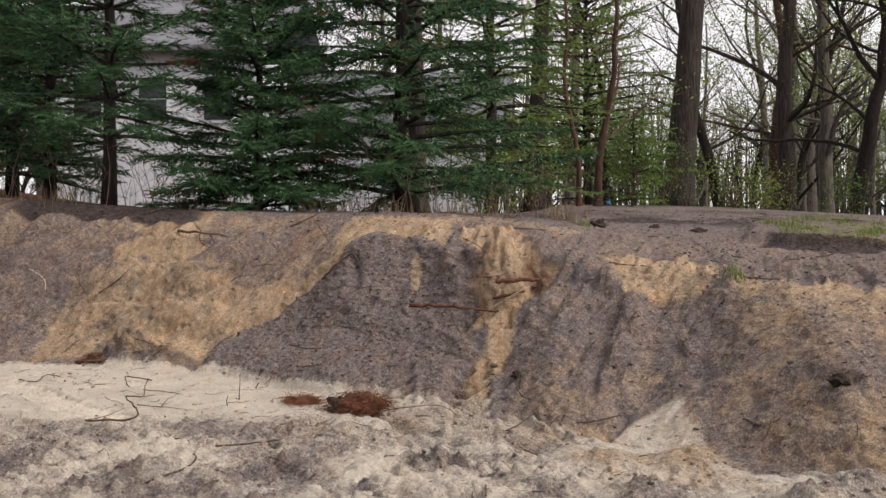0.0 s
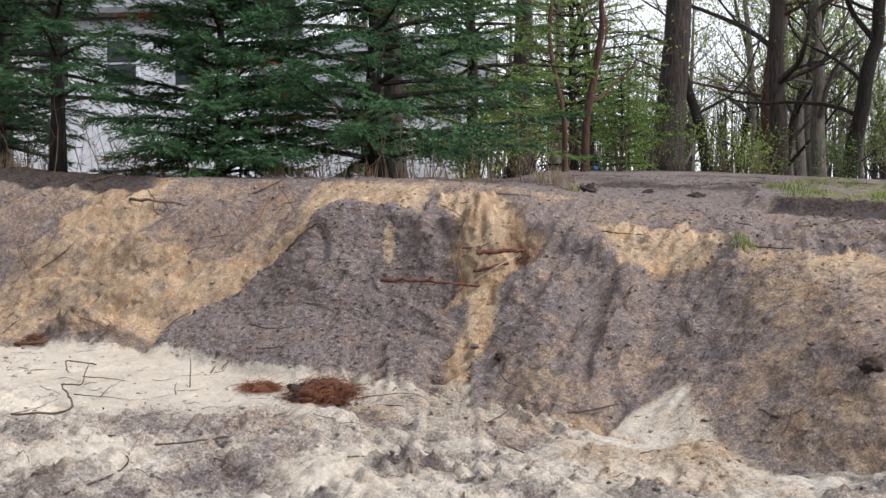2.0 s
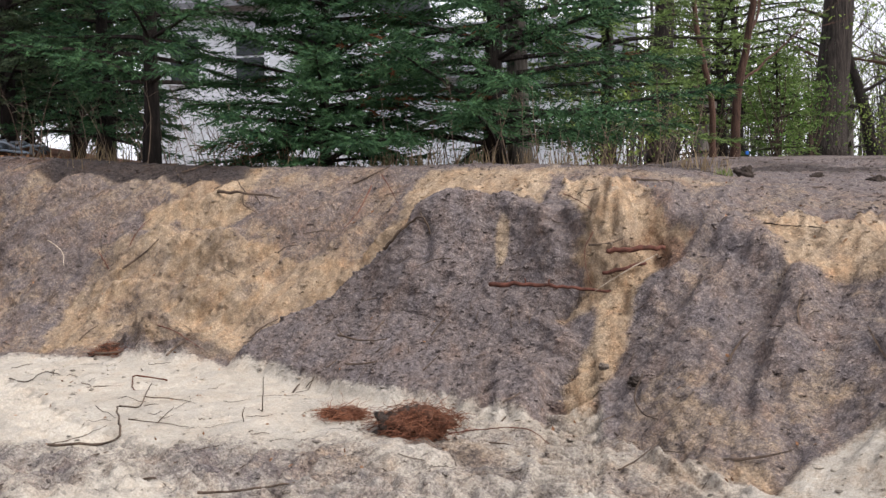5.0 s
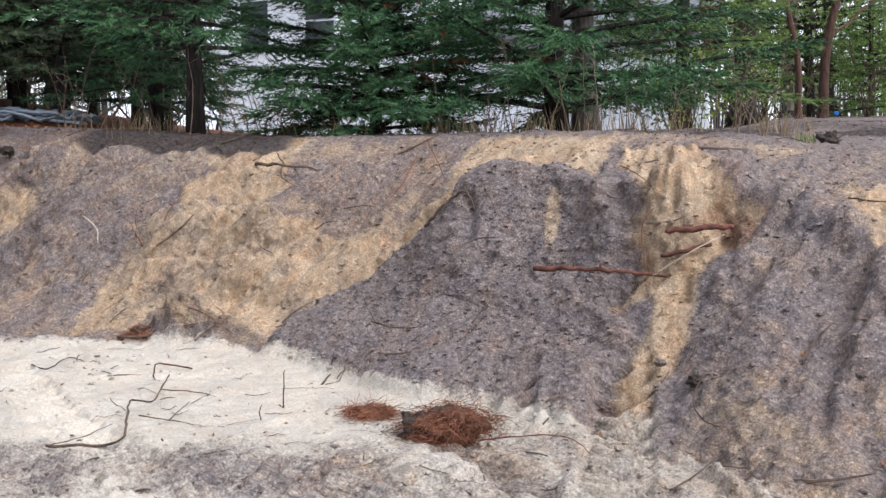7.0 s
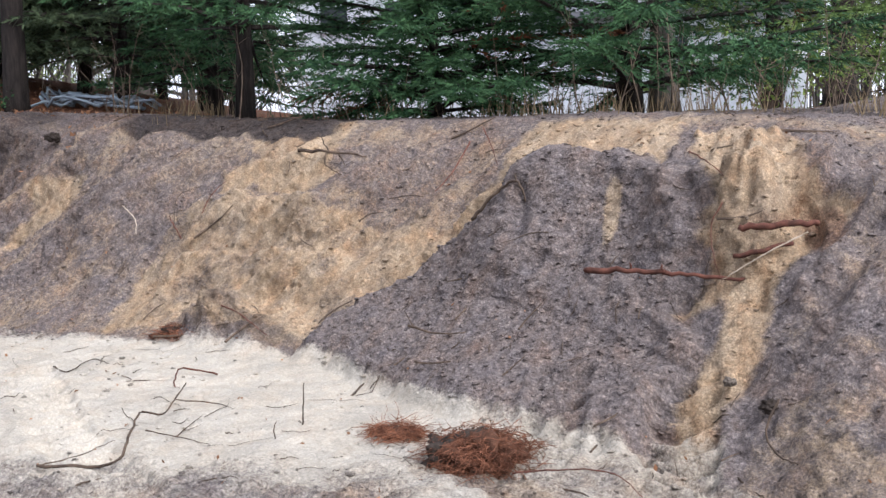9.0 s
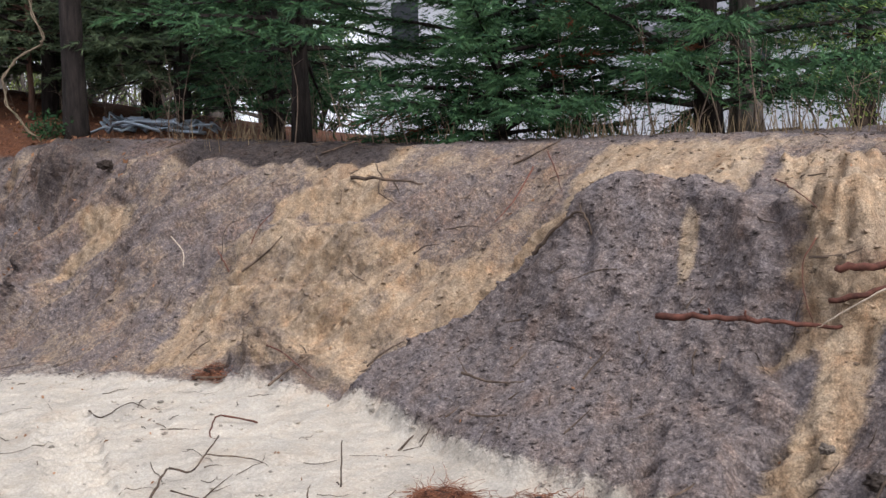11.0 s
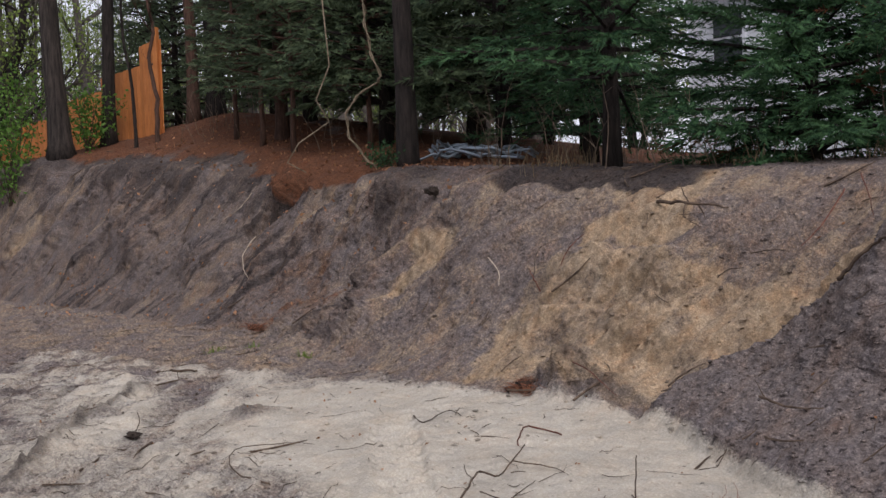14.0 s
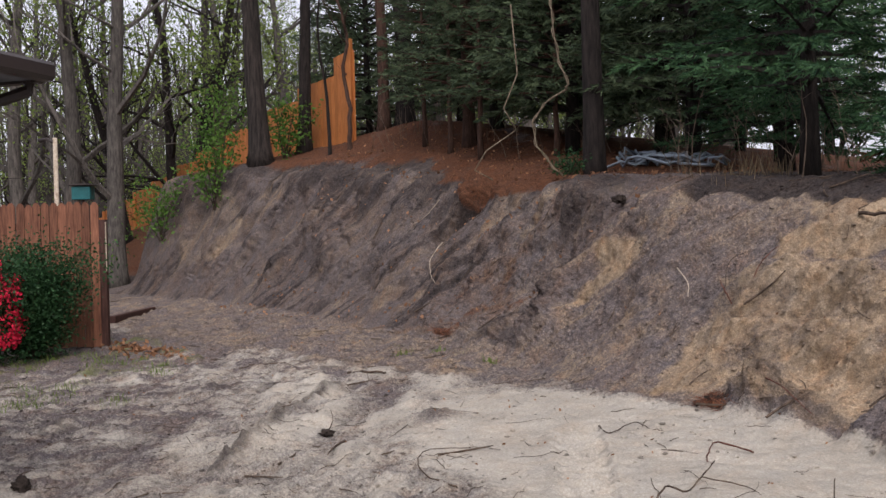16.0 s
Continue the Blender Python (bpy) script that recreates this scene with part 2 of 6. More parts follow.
def put(name, me, parent=None, label=""):
    ob = new(name, me)
    if parent is not None:
        ob.parent = parent
    return tagged(ob, label)


def part(name, bm, material, parent, label="", smooth=False):
    me = bpy.data.meshes.new(name)
    bm.to_mesh(me)
    bm.free()
    if smooth:
        me.polygons.foreach_set("use_smooth", [True] * len(me.polygons))
    me.materials.append(material)
    return put(name, me, parent, label)


def tube(points, radii, sides=6, verts=None, faces=None):
    """A tapered tube through the points, added to the lists."""
    verts = [] if verts is None else verts
    faces = [] if faces is None else faces
    base = len(verts)
    pts = [Vector(p) for p in points]
    ref = Vector((0.31, 0.87, 0.38))
    for i, p in enumerate(pts):
        d = pts[min(i + 1, len(pts) - 1)] - pts[max(i - 1, 0)]
        if d.length < 1e-6:
            d = Vector((0, 0, 1))
        d.normalize()
        a = d.cross(ref)
        if a.length < 0.05:
            a = d.cross(Vector((1, 0, 0)))
        a.normalize()
        c = d.cross(a)
        for k in range(sides):
            w = 2 * math.pi * k / sides
            verts.append(tuple(p + (a * math.cos(w) + c * math.sin(w)) * radii[i]))
    for i in range(len(pts) - 1):
        for k in range(sides):
            q = base + i * sides
            faces.append((q + k, q + (k + 1) % sides, q + sides + (k + 1) % sides, q + sides + k))
    faces.append(tuple(base + k for k in reversed(range(sides))))
    faces.append(tuple(base + (len(pts) - 1) * sides + k for k in range(sides)))
    return verts, faces


def box_bm(sx, sy, sz, x=0.0, y=0.0, z=0.0, bevel=0.006):
    bm = bmesh.new()
    bmesh.ops.create_cube(bm, size=1.0)
    bmesh.ops.scale(bm, vec=(sx, sy, sz), verts=bm.verts)
    bmesh.ops.translate(bm, vec=(x, y, z), verts=bm.verts)
    if bevel:
        bmesh.ops.bevel(bm, geom=bm.edges[:], offset=bevel, segments=1, affect="EDGES")
    return bm


# ---- the ground: one lofted sheet, from the pit floor up the cut bank and over the wooded plateau ----
# lines along the bank (x, y, z): foot, lower face, upper face, lip and the plateau's edge
FOOT = [(-60, 10.2, .5), (-24, 10.2, .5), (-20.3, 10.2, .5), (-18.8, 10.2, .5), (-15.5, 10.2, .52), (-12.5, 9.9, .5), (-10, 9.6, .48), (-8, 9.3, .46), (-6.5, 8.8, .44),
        (-5, 8.1, .42), (-4, 8.0, .42), (-3.2, 7.95, .41), (-2.4, 7.75, .38), (-1.8, 7.3, .34), (-1.3, 6.98, .31), (-.9, 6.85, .3), (-.5, 6.65, .28),
        (-.1, 6.45, .25), (.2, 6.25, .22), (.55, 5.8, .2), (1, 5.4, .18), (1.5, 5.0, .16), (2.1, 4.55, .14), (2.9, 4.0, .12), (5, 3.2, .05), (60, 3.2, .05)]
LOWER = [(-60, 10.6, .55), (-24, 10.6, .55), (-21.6, 10.6, .55), (-20.3, 10.4, .9), (-18.8, 10.5, .95), (-15.5, 10.55, .95), (-12.5, 10.3, .9), (-10, 10.0, .85), (-8, 9.75, .8), (-6.5, 9.2, .72),
         (-5, 8.5, .66), (-4, 8.38, .66), (-3.2, 8.38, .65), (-2.4, 8.15, .6), (-1.8, 7.98, .65), (-1.3, 7.78, .72), (-.9, 7.5, .64), (-.5, 7.28, .55),
         (-.1, 6.95, .53), (.2, 6.85, .56), (.55, 6.35, .52), (1, 6.25, .46), (1.5, 5.68, .57), (2.1, 5.02, .7), (2.9, 4.8, .6), (5, 4.2, .6), (60, 4.2, .6)]
UPPER = [(-60, 11.0, .6), (-24, 11.0, .6), (-21.6, 11.0, .65), (-20.3, 10.6, 1.9), (-18.8, 10.75, 1.95), (-15.5, 10.9, 1.9), (-12.5, 10.75, 1.75), (-10, 10.45, 1.55), (-8, 10.15, 1.4), (-6.5, 9.55, 1.32),
         (-5, 9.0, 1.22), (-4, 8.76, 1.16), (-3.2, 8.72, 1.18), (-2.4, 8.62, 1.1), (-1.8, 8.36, 1.02), (-1.3, 7.97, 1.16), (-.9, 7.93, 1.1), (-.5, 7.78, 1.12),
         (-.1, 7.3, .95), (.2, 7.25, .95), (.55, 7.0, .92), (1, 6.9, .96), (1.5, 6.6, .9), (2.1, 5.6, .97), (2.9, 5.4, .95), (5, 4.8, 1.0), (60, 4.8, 1.0)]
LIP = [(-60, 11.4, .65), (-24, 11.4, .65), (-21.6, 11.4, .75), (-20.3, 10.85, 2.85), (-18.8, 11.0, 2.85), (-15.5, 11.2, 2.75), (-12.5, 11.15, 2.55), (-10, 10.85, 2.2), (-8, 10.45, 2.0), (-6.5, 9.8, 1.98),
       (-5, 9.35, 1.75), (-4, 9.3, 1.7), (-3.2, 8.95, 1.62), (-2.4, 9.05, 1.53), (-1.8, 8.85, 1.42), (-1.3, 8.24, 1.43), (-.9, 8.22, 1.48), (-.5, 8.05, 1.52),
       (-.1, 7.5, 1.5), (.2, 7.5, 1.55), (.55, 7.6, 1.43), (1, 7.55, 1.33), (1.5, 7.2, 1.26), (2.1, 6.35, 1.16), (2.9, 6.1, 1.22), (5, 5.6, 1.25), (60, 5.6, 1.25)]
EDGE = [(-60, 12, .8), (-24, 12, .9), (-21.6, 12, 1.4), (-20.3, 11.5, 3.0), (-18.8, 11.6, 3.05), (-15.5, 11.9, 2.97), (-12.5, 11.8, 2.85), (-10, 11.5, 2.5), (-8, 11.0, 2.22), (-6.5, 10.3, 2.14),
        (-5, 9.85, 2.03), (-4, 9.75, 1.97), (-3.2, 9.6, 1.92), (-2.4, 9.5, 1.9), (-1.8, 9.45, 1.89), (-1.3, 9.4, 1.88), (-.9, 9.3, 1.86), (-.5, 9.25, 1.84),
        (-.1, 9.2, 1.81), (.2, 9.2, 1.78), (.55, 9.2, 1.75), (1, 9.1, 1.7), (1.5, 8.9, 1.63), (2.1, 8.9, 1.58), (2.9, 8.9, 1.55), (5, 9, 1.5), (60, 9, 1.5)]
RISE = [(-60, 15, 1.0), (-36, 15, 1.7), (-25, 14.5, 2.8), (-20, 13.5, 3.4), (-17, 13.2, 3.48), (-14, 13.2, 3.68), (-11, 13.2, 3.15), (-8.5, 12.8, 2.5), (-6.5, 12.2, 2.2), (-4.5, 12, 2.06),
        (-1, 12, 1.98), (1, 12, 2.0), (3, 12, 1.95), (6, 12, 1.8), (60, 12, 1.6)]
BACK = [(-60, 24, 1.6), (-36, 24, 2.2), (-24, 23, 2.8), (-19, 22, 3.1), (-14, 22, 3.3), (-9, 22, 2.7), (-5, 22, 2.2), (-1.5, 22, 2.2), (1, 22, 2.75), (4, 22, 2.7), (8, 22, 2.45), (60, 22, 2.0)]
FAR = [(-60, 60, 4.0), (-18, 60, 3.0), (0, 60, 2.6), (60, 60, 2.4)]


def smooth_rows(a, sigma, axis):
    k = np.arange(-3 * sigma, 3 * sigma + 1)
    w = np.exp(-0.5 * (k / sigma) ** 2)
    w /= w.sum()
    pad = [(0, 0), (0, 0)]
    pad[axis] = (len(k) // 2, len(k) // 2)
    wide = np.pad(a, pad, "edge")
    size = a.shape[axis]
    return sum(f * (wide[i:i + size] if axis == 0 else wide[:, i:i + size]) for i, f in enumerate(w))


def value_noise(x, y, z, seed=0):
    """Smooth noise from -1 to 1 on arrays."""
    x, y, z = np.broadcast_arrays(x, y, z)
    cell, fade = [], []
    for v, k in ((x, 374761393), (y, 668265263), (z, 2147483647)):
        w = np.floor(v)
        f = (v - w).astype(np.float32)
        fade.append(f * f * f * (f * (f * 6 - 15) + 10))
        w = w.astype(np.int64).astype(np.uint32) * np.uint32(k)
        cell.append((w, w + np.uint32(k)))
    shift = np.uint32(seed * 974634777 & 0xFFFFFFFF)
    total = 0
    for i in (0, 1):
        for j in (0, 1):
            base = cell[0][i] + cell[1][j] + shift
            w = (fade[0] if i else 1 - fade[0]) * (fade[1] if j else 1 - fade[1])
            row = []
            for k in (0, 1):
                h = base + cell[2][k]
                h = (h ^ (h >> np.uint32(13))) * np.uint32(1274126177)
                row.append(((h ^ (h >> np.uint32(16))) & np.uint32(0xFFFF)).astype(np.float32))
            total = total + w * (row[0] + (row[1] - row[0]) * fade[2])
    return total * (2 / 65535.0) - 1


def fractal(x, y, z, scale, octaves=4, gain=0.5, seed=0):
    total, amp, norm = 0, 1.0, 0
    for o in range(octaves):
        s = scale * 2 ** o
        total = total + amp * value_noise(x * s + o * 7.3, y * s - o * 3.1, z * s + o * 1.7, seed + o)
        norm += amp
        amp *= gain
    return total / norm


def step_to(a, b, v):
    t = np.clip((v - a) / (b - a), 0, 1)
    return t * t * (3 - 2 * t)


xs = np.concatenate([np.linspace(-120, -24, 40)[:-1], np.linspace(-24, -13, 230)[:-1], np.linspace(-13, -7, 290)[:-1], np.linspace(-7, 3.4, 600)[:-1],
                     np.linspace(3.4, 9, 50)[:-1], np.linspace(9, 120, 40)])


def line_at(line, i):
    return np.interp(xs, [p[0] for p in line], [p[i] for p in line])


lines_y = [np.full_like(xs, -120.0), np.full_like(xs, -6.0), np.full_like(xs, 2.6)]
lines_z = [np.full_like(xs, -1.2), np.full_like(xs, -0.5), np.full_like(xs, 0.0)]
for L in (FOOT, LOWER, UPPER, LIP, EDGE, RISE, BACK, FAR):
    lines_y.append(line_at(L, 1))
    lines_z.append(line_at(L, 2))
lines_y.append(np.full_like(xs, 200.0))
lines_z.append(line_at(FAR, 2) + 1.0)
counts = [10, 40, 330, 56, 56, 56, 64, 46, 50, 26, 12]
vy, vz = [], []
for i, c in enumerate(counts):
    t = np.linspace(0, 1, c, endpoint=(i == len(counts) - 1))[None, :]
    vy.append(lines_y[i][:, None] * (1 - t) + lines_y[i + 1][:, None] * t)
    vz.append(lines_z[i][:, None] * (1 - t) + lines_z[i + 1][:, None] * t)
GY, GZ = np.concatenate(vy, 1), np.concatenate(vz, 1)
lo, hi = np.searchsorted(xs, -24), np.searchsorted(xs, 4)
# soften the ridges of the loft along and across the bank
GZ[:, 40:-30] = smooth_rows(GZ, 6, 1)[:, 40:-30]
GY[lo:hi] = smooth_rows(GY, 5, 0)[lo:hi]
GZ[lo:hi] = smooth_rows(GZ, 5, 0)[lo:hi]
GX = np.repeat(xs[:, None], GY.shape[1], 1)
ROW = np.cumsum([0] + counts)     # first column of each strip
BASE_Y, BASE_Z = GY.copy(), GZ.copy()


def ground_z(x, y):
    """Height of the ground sheet at (x, y)."""
    i = int(np.clip(np.searchsorted(xs, x), 1, len(xs) - 1))
    f = (x - xs[i - 1]) / (xs[i] - xs[i - 1])
    a = np.interp(y, GY[i - 1], GZ[i - 1])
    b = np.interp(y, GY[i], GZ[i])
    return float(a * (1 - f) + b * f)


# --- where each kind of soil lies ---
column = np.arange(GY.shape[1])[None, :]
face = step_to(ROW[3] - 14, ROW[3] + 6, column) * (1 - step_to(ROW[7] - 8, ROW[7] + 14, column))
up = np.clip((column - ROW[3]) / (ROW[7] - ROW[3]), 0, 1)          # 0 at the foot, 1 at the plateau's edge
plateau = step_to(ROW[7] - 4, ROW[7] + 12, column)
floor_part = 1 - step_to(ROW[3] - 6, ROW[3] + 3, column)
n1 = fractal(GX, GY, GZ, 0.9, 4, 0.55, 3)
n2 = fractal(GX, GY, GZ, 3.2, 4, 0.55, 11)
n3 = fractal((GX - 0.75 * GZ) * 3.0, GY * 0.5, GZ * 0.6, 1.3, 5, 0.6, 17)           # runs down the face
mottle = fractal(GX, GY, GZ, 3.6, 5, 0.72, 67)
diagonal = fractal((GX - 1.1 * GZ) * 2.6, GY * 0.4, (GZ + 0.5 * GX) * 0.35, 1.5, 5, 0.66, 73)     # smears that lean along the bank


def blob(cx, cy, rx, ry, turn=0.0, soft=0.35):
    c, s = math.cos(radians(turn)), math.sin(radians(turn))
    dx, dy = GX - cx, GY - cy
    u, v = (dx * c + dy * s) / rx, (-dx * s + dy * c) / ry
    return 1 - step_to(1 - soft, 1 + soft, np.sqrt(u * u + v * v) + 0.18 * n2)


def face_blob(cx, cz, rx, rz, lean=0.0, soft=0.35):
    """A patch on the face, by its place along the bank and its height."""
    u, v = (GX - cx - lean * (GZ - cz)) / rx, (GZ - cz) / rz
    return (1 - step_to(1 - soft, 1 + soft, np.sqrt(u * u + v * v) + 0.3 * n2 + 0.15 * n3)) * face


def patch(points, u, v, soft, rough=0.12):
    """1 inside a rounded outline in the plane (u, v), 0 outside, with a frayed edge."""
    u, v = u + rough * n2 * 0.8 + 0.06 * n3, v + rough * n3
    best, inside = np.full_like(u, 1e9), np.zeros(u.shape, dtype=bool)
    for (ax, ay), (bx, by) in zip(points, points[1:] + points[:1]):
        ex, ey = bx - ax, by - ay
        t = np.clip(((u - ax) * ex + (v - ay) * ey) / (ex * ex + ey * ey), 0, 1)
        best = np.minimum(best, (u - ax - t * ex) ** 2 + (v - ay - t * ey) ** 2)
        cross = ((ay > v) != (by > v)) & (u < ex * (v - ay) / (by - ay + 1e-12) + ax)
        inside ^= cross
    d = np.where(inside, 1, -1) * np.sqrt(best)
    return step_to(-soft, soft, d)


# outlines on the face by place along the bank and height (x, z)
SAND_BLOCK = [(-3.96, 1.92), (-3.05, 1.92), (-2.97, 1.65), (-2.83, 1.56), (-3.15, 1.38), (-3.91, 1.4), (-3.98, 1.59), (-3.66, 1.68)]
SAND_BAND = [(-4.34, 1.29), (-3.09, 1.4), (-2.78, 1.22), (-2.1, 1.12), (-1.5, 1.3), (-1.7, .8), (-2.2, .6), (-2.43, .46), (-2.69, .42), (-3.39, .46), (-4.25, .44), (-4.4, .55), (-4.28, 1.1)]
SAND_TOP = [(-1.56, 1.86), (-.5, 1.8), (-.45, 1.55), (-1.04, 1.46), (-1.37, 1.3), (-1.66, 1.0), (-1.84, 1.05), (-1.76, 1.27), (-1.66, 1.5)]
GREY_SLAB = [(-2.8, 1.85), (-1.75, 1.82), (-1.8, 1.5), (-2.0, 1.24), (-2.2, 1.18), (-2.75, 1.28), (-3.05, 1.44), (-2.75, 1.6)]
PILE = [(-2.66, .38), (-2.3, .7), (-1.98, .84), (-1.62, 1.13), (-1.34, 1.42), (-1.04, 1.54), (-.68, 1.54), (-.36, 1.5), (-.21, 1.15), (-.3, .82), (-.13, .63), (-.24, .44), (-.4, .2), (-2.66, .1)]
SAND_COLUMN = [(-.36, 1.72), (.1, 1.7), (.3, 1.55), (.55, 1.32), (.36, 1.18), (.25, .95), (.16, .72), (.07, .55), (-.03, .4), (-.22, .38), (-.08, .65), (-.07, .86), (-.28, .78), (-.14, .98), (-.19, 1.2), (-.16, 1.4)]
LEAN_STREAK = [(-6.15, 1.5), (-5.4, 1.58), (-5.42, 1.34), (-5.8, 1.1), (-6.2, .84), (-5.95, 1.2)]
FAR_SAND = [(-18.9, 2.6), (-17.2, 2.6), (-16.0, 1.6), (-17.2, 1.2), (-18.8, .8)]
HANGING_TURF = [(-14.2, 3.0), (-12.0, 2.72), (-10.8, 2.42), (-9.9, 2.12), (-9.6, 1.9), (-8.8, 2.02), (-7.9, 2.1), (-7.0, 2.2), (-7.0, 2.6), (-14.2, 3.3)]
# outlines on the ground plan (x, y)
CHUTE = [(-.2, 7.0), (-.02, 6.85), (.02, 6.5), (-.08, 6.35), (-.2, 6.5)]
WHEEL_RUN = [(-.3, 6.7), (.03, 6.6), (.06, 6.2), (.2, 5.6), (.25, 5.1), (-.25, 5.1), (-.3, 6.2)]
SHELF = [(.85, 7.95), (1.6, 7.72), (1.85, 7.1), (1.6, 6.75), (1.21, 6.88), (1.05, 7.0), (1.0, 7.35)]
SHELF_EDGE = [(1.75, 6.75), (2.0, 6.75), (2.7, 6.05), (3.4, 5.7), (3.4, 5.3), (2.5, 5.75), (1.85, 6.35)]
TOE_SAND = [(.95, 5.75), (1.28, 5.86), (1.33, 5.4), (1.52, 5.0), (1.75, 4.4), (.8, 4.6), (.45, 5.2)]
RIGHT_SLOPE = [(1.75, 6.7), (2.7, 5.9), (2.7, 4.3), (1.75, 4.6), (1.5, 5.1), (1.45, 5.5), (1.6, 5.9)]
MOUND = [(1.02, 7.05), (1.8, 6.55), (1.56, 5.7), (1.28, 5.9), (1.05, 6.0), (.8, 5.55), (.5, 5.4), (.14, 6.3), (.15, 6.9), (.35, 7.3), (.62, 7.6), (.95, 7.5)]
DAMP_FOOT = [(-3.75, 8.05), (-3.62, 8.42), (-3.2, 8.22), (-2.62, 7.96), (-2.9, 7.82), (-3.3, 7.84)]

grain = fractal(GX, GY, GZ, 1.7, 5, 0.6, 41)
coarse = fractal(GX, GY, GZ, 7.0, 4, 0.7, 43)                                   # crumbly breakup of the soil's edges
on_face = step_to(ROW[3] - 10, ROW[3] + 2, column) * (1 - step_to(ROW[7] - 6, ROW[7] + 10, column))
pile_mask = patch(PILE, GX, GZ, .035, .05) * step_to(ROW[3] - 10, ROW[3] + 2, column) * (1 - step_to(ROW[6] + 10, ROW[6] + 30, column))
mound_mask = patch(MOUND, GX, GY, .05, .05)
left_face = face * (1 - step_to(-1.8, -1.4, GX))

# sand and subsoil
m_tan = left_face * (0.34 + 0.3 * n1 + 0.3 * grain + 0.12 * coarse)
for pts, weight, vary in ((SAND_BAND, .7, .6), (SAND_BLOCK, .98, .35), (SAND_TOP, .92, .45)):
    m_tan = np.maximum(m_tan, on_face * patch(pts, GX, GZ, .06, .11) * (weight + vary * (0.6 * grain + 0.3 * coarse + 0.3 * diagonal)))
slab = on_face * patch(GREY_SLAB, GX, GZ, .06, .1)
m_tan = m_tan * (1 - 0.8 * slab) + slab * (0.4 + 0.45 * grain + 0.2 * diagonal)
long_bank = face * (1 - step_to(-5.0, -4.2, GX + 0.4 * n1))
m_tan = m_tan * (1 - long_bank) + long_bank * (0.22 + 0.12 * step_to(-8, -5.5, GX) + 0.5 * diagonal + 0.3 * fractal((GX - GZ) * .8, GY * .5, GZ * .6, 1.1, 4, .6, 153) + 0.1 * coarse) * (1 - step_to(.85, 1, up))
for pts, weight in ((LEAN_STREAK, .8), (FAR_SAND, .42)):
    m_tan = np.maximum(m_tan, on_face * patch(pts, GX, GZ, .1, .12) * (weight + 0.5 * n3))
right_face = face * step_to(.1, .4, GX)
m_tan = np.maximum(m_tan, right_face * (0.3 + 0.3 * grain + 0.15 * coarse))
m_tan = m_tan * (1 - mound_mask) + mound_mask * (0.17 + 0.36 * grain + 0.25 * coarse + 0.1 * step_to(.9, 1.4, GX) + 0.22 * (1 - step_to(.3, .7, GZ)))
m_tan = np.maximum(m_tan, patch(RIGHT_SLOPE, GX, GY, .12) * (0.46 + 0.4 * grain + 0.15 * coarse))
for pts, weight in ((CHUTE, .62), (SHELF, .78), (SHELF_EDGE, .72)):
    m_tan = np.maximum(m_tan, patch(pts, GX, GY, .06, .08) * (weight + 0.3 * grain + 0.2 * coarse))
m_tan = m_tan * (1 - pile_mask) + pile_mask * np.clip(0.02 + 0.4 * step_to(.0, .5, n3 + 0.5 * grain) * (1 - step_to(-.9, -.3, -GX)), 0, 1)
column_mask = on_face * patch(SAND_COLUMN, GX, GZ, .05, .09)
m_tan = np.maximum(m_tan, column_mask * (0.98 + 0.35 * grain + 0.3 * n3))
m_tan = np.maximum(m_tan, face_blob(-.67, 1.2, .05, .2, .0, .5) * 0.8)
m_tan = np.maximum(m_tan, face * step_to(.82, .95, up) * step_to(-3.2, -2.6, GX) * (1 - step_to(.6, 1.2, GX)) * (0.36 + 0.4 * grain))
m_tan = m_tan + face * (1 - pile_mask) * (0.16 * mottle + 0.2 * coarse)
# rust-red subsoil and roots' stain
m_rust = np.maximum.reduce([face_blob(.12, 1.42, .32, .32) * (0.3 + 0.7 * n3 + 0.5 * mottle), 0.7 * face_blob(.38, 1.22, .12, .14), 0.45 * face_blob(-3.55, 1.75, .3, .14), 0.35 * face_blob(-.9, 1.68, .3, .1)])
m_rust = np.maximum(m_rust, face * (1 - step_to(-7.6, -6.4, GX)) * (0.26 + 0.3 * n1 + 0.2 * mottle))
m_rust = np.maximum(m_rust, blob(-8.6, 9.7, 2.6, .7, 0, .6) * (0.34 + 0.5 * n2 + 0.7 * mottle))
m_rust = np.maximum(m_rust, left_face * (1 - pile_mask) * (0.36 + 0.3 * n1 + 0.35 * mottle) * (1 - 0.6 * np.clip(m_tan, 0, 1)))
# washed sand of the floor, smeared along the way the machine drove
dragged = fractal((GY - GX) * 0.3, (GX + GY) * 1.3, GZ, 1.9, 5, 0.66, 97)
scrape = fractal((GX * .6 + GY * .8) * 0.35, (GX * .8 - GY * .6) * 2.6, GZ, 2.4, 5, 0.7, 131)
clean = blob(-3.3, 7.0, 2.6, 1.15, -10, .25)
dirty = np.maximum(blob(-.75, 6.2, .95, .8, 0, .5), blob(.2, 6.1, .75, .75, 0, .5))
west = 1 - step_to(-7.4, -5.6, GX + 0.8 * n1 + 0.3 * (GY - 6))
m_pale = 0.58 + 0.3 * n1 + 0.4 * mottle + 0.6 * dragged
churned = blob(-1.6, 4.6, 3.2, 1.15, -14, .4)
m_pale = m_pale - churned * (0.1 + 0.5 * np.clip(mottle + scrape, -.4, 1))
m_pale = np.maximum(m_pale, clean * (0.95 + 0.2 * mottle + 0.2 * dragged))
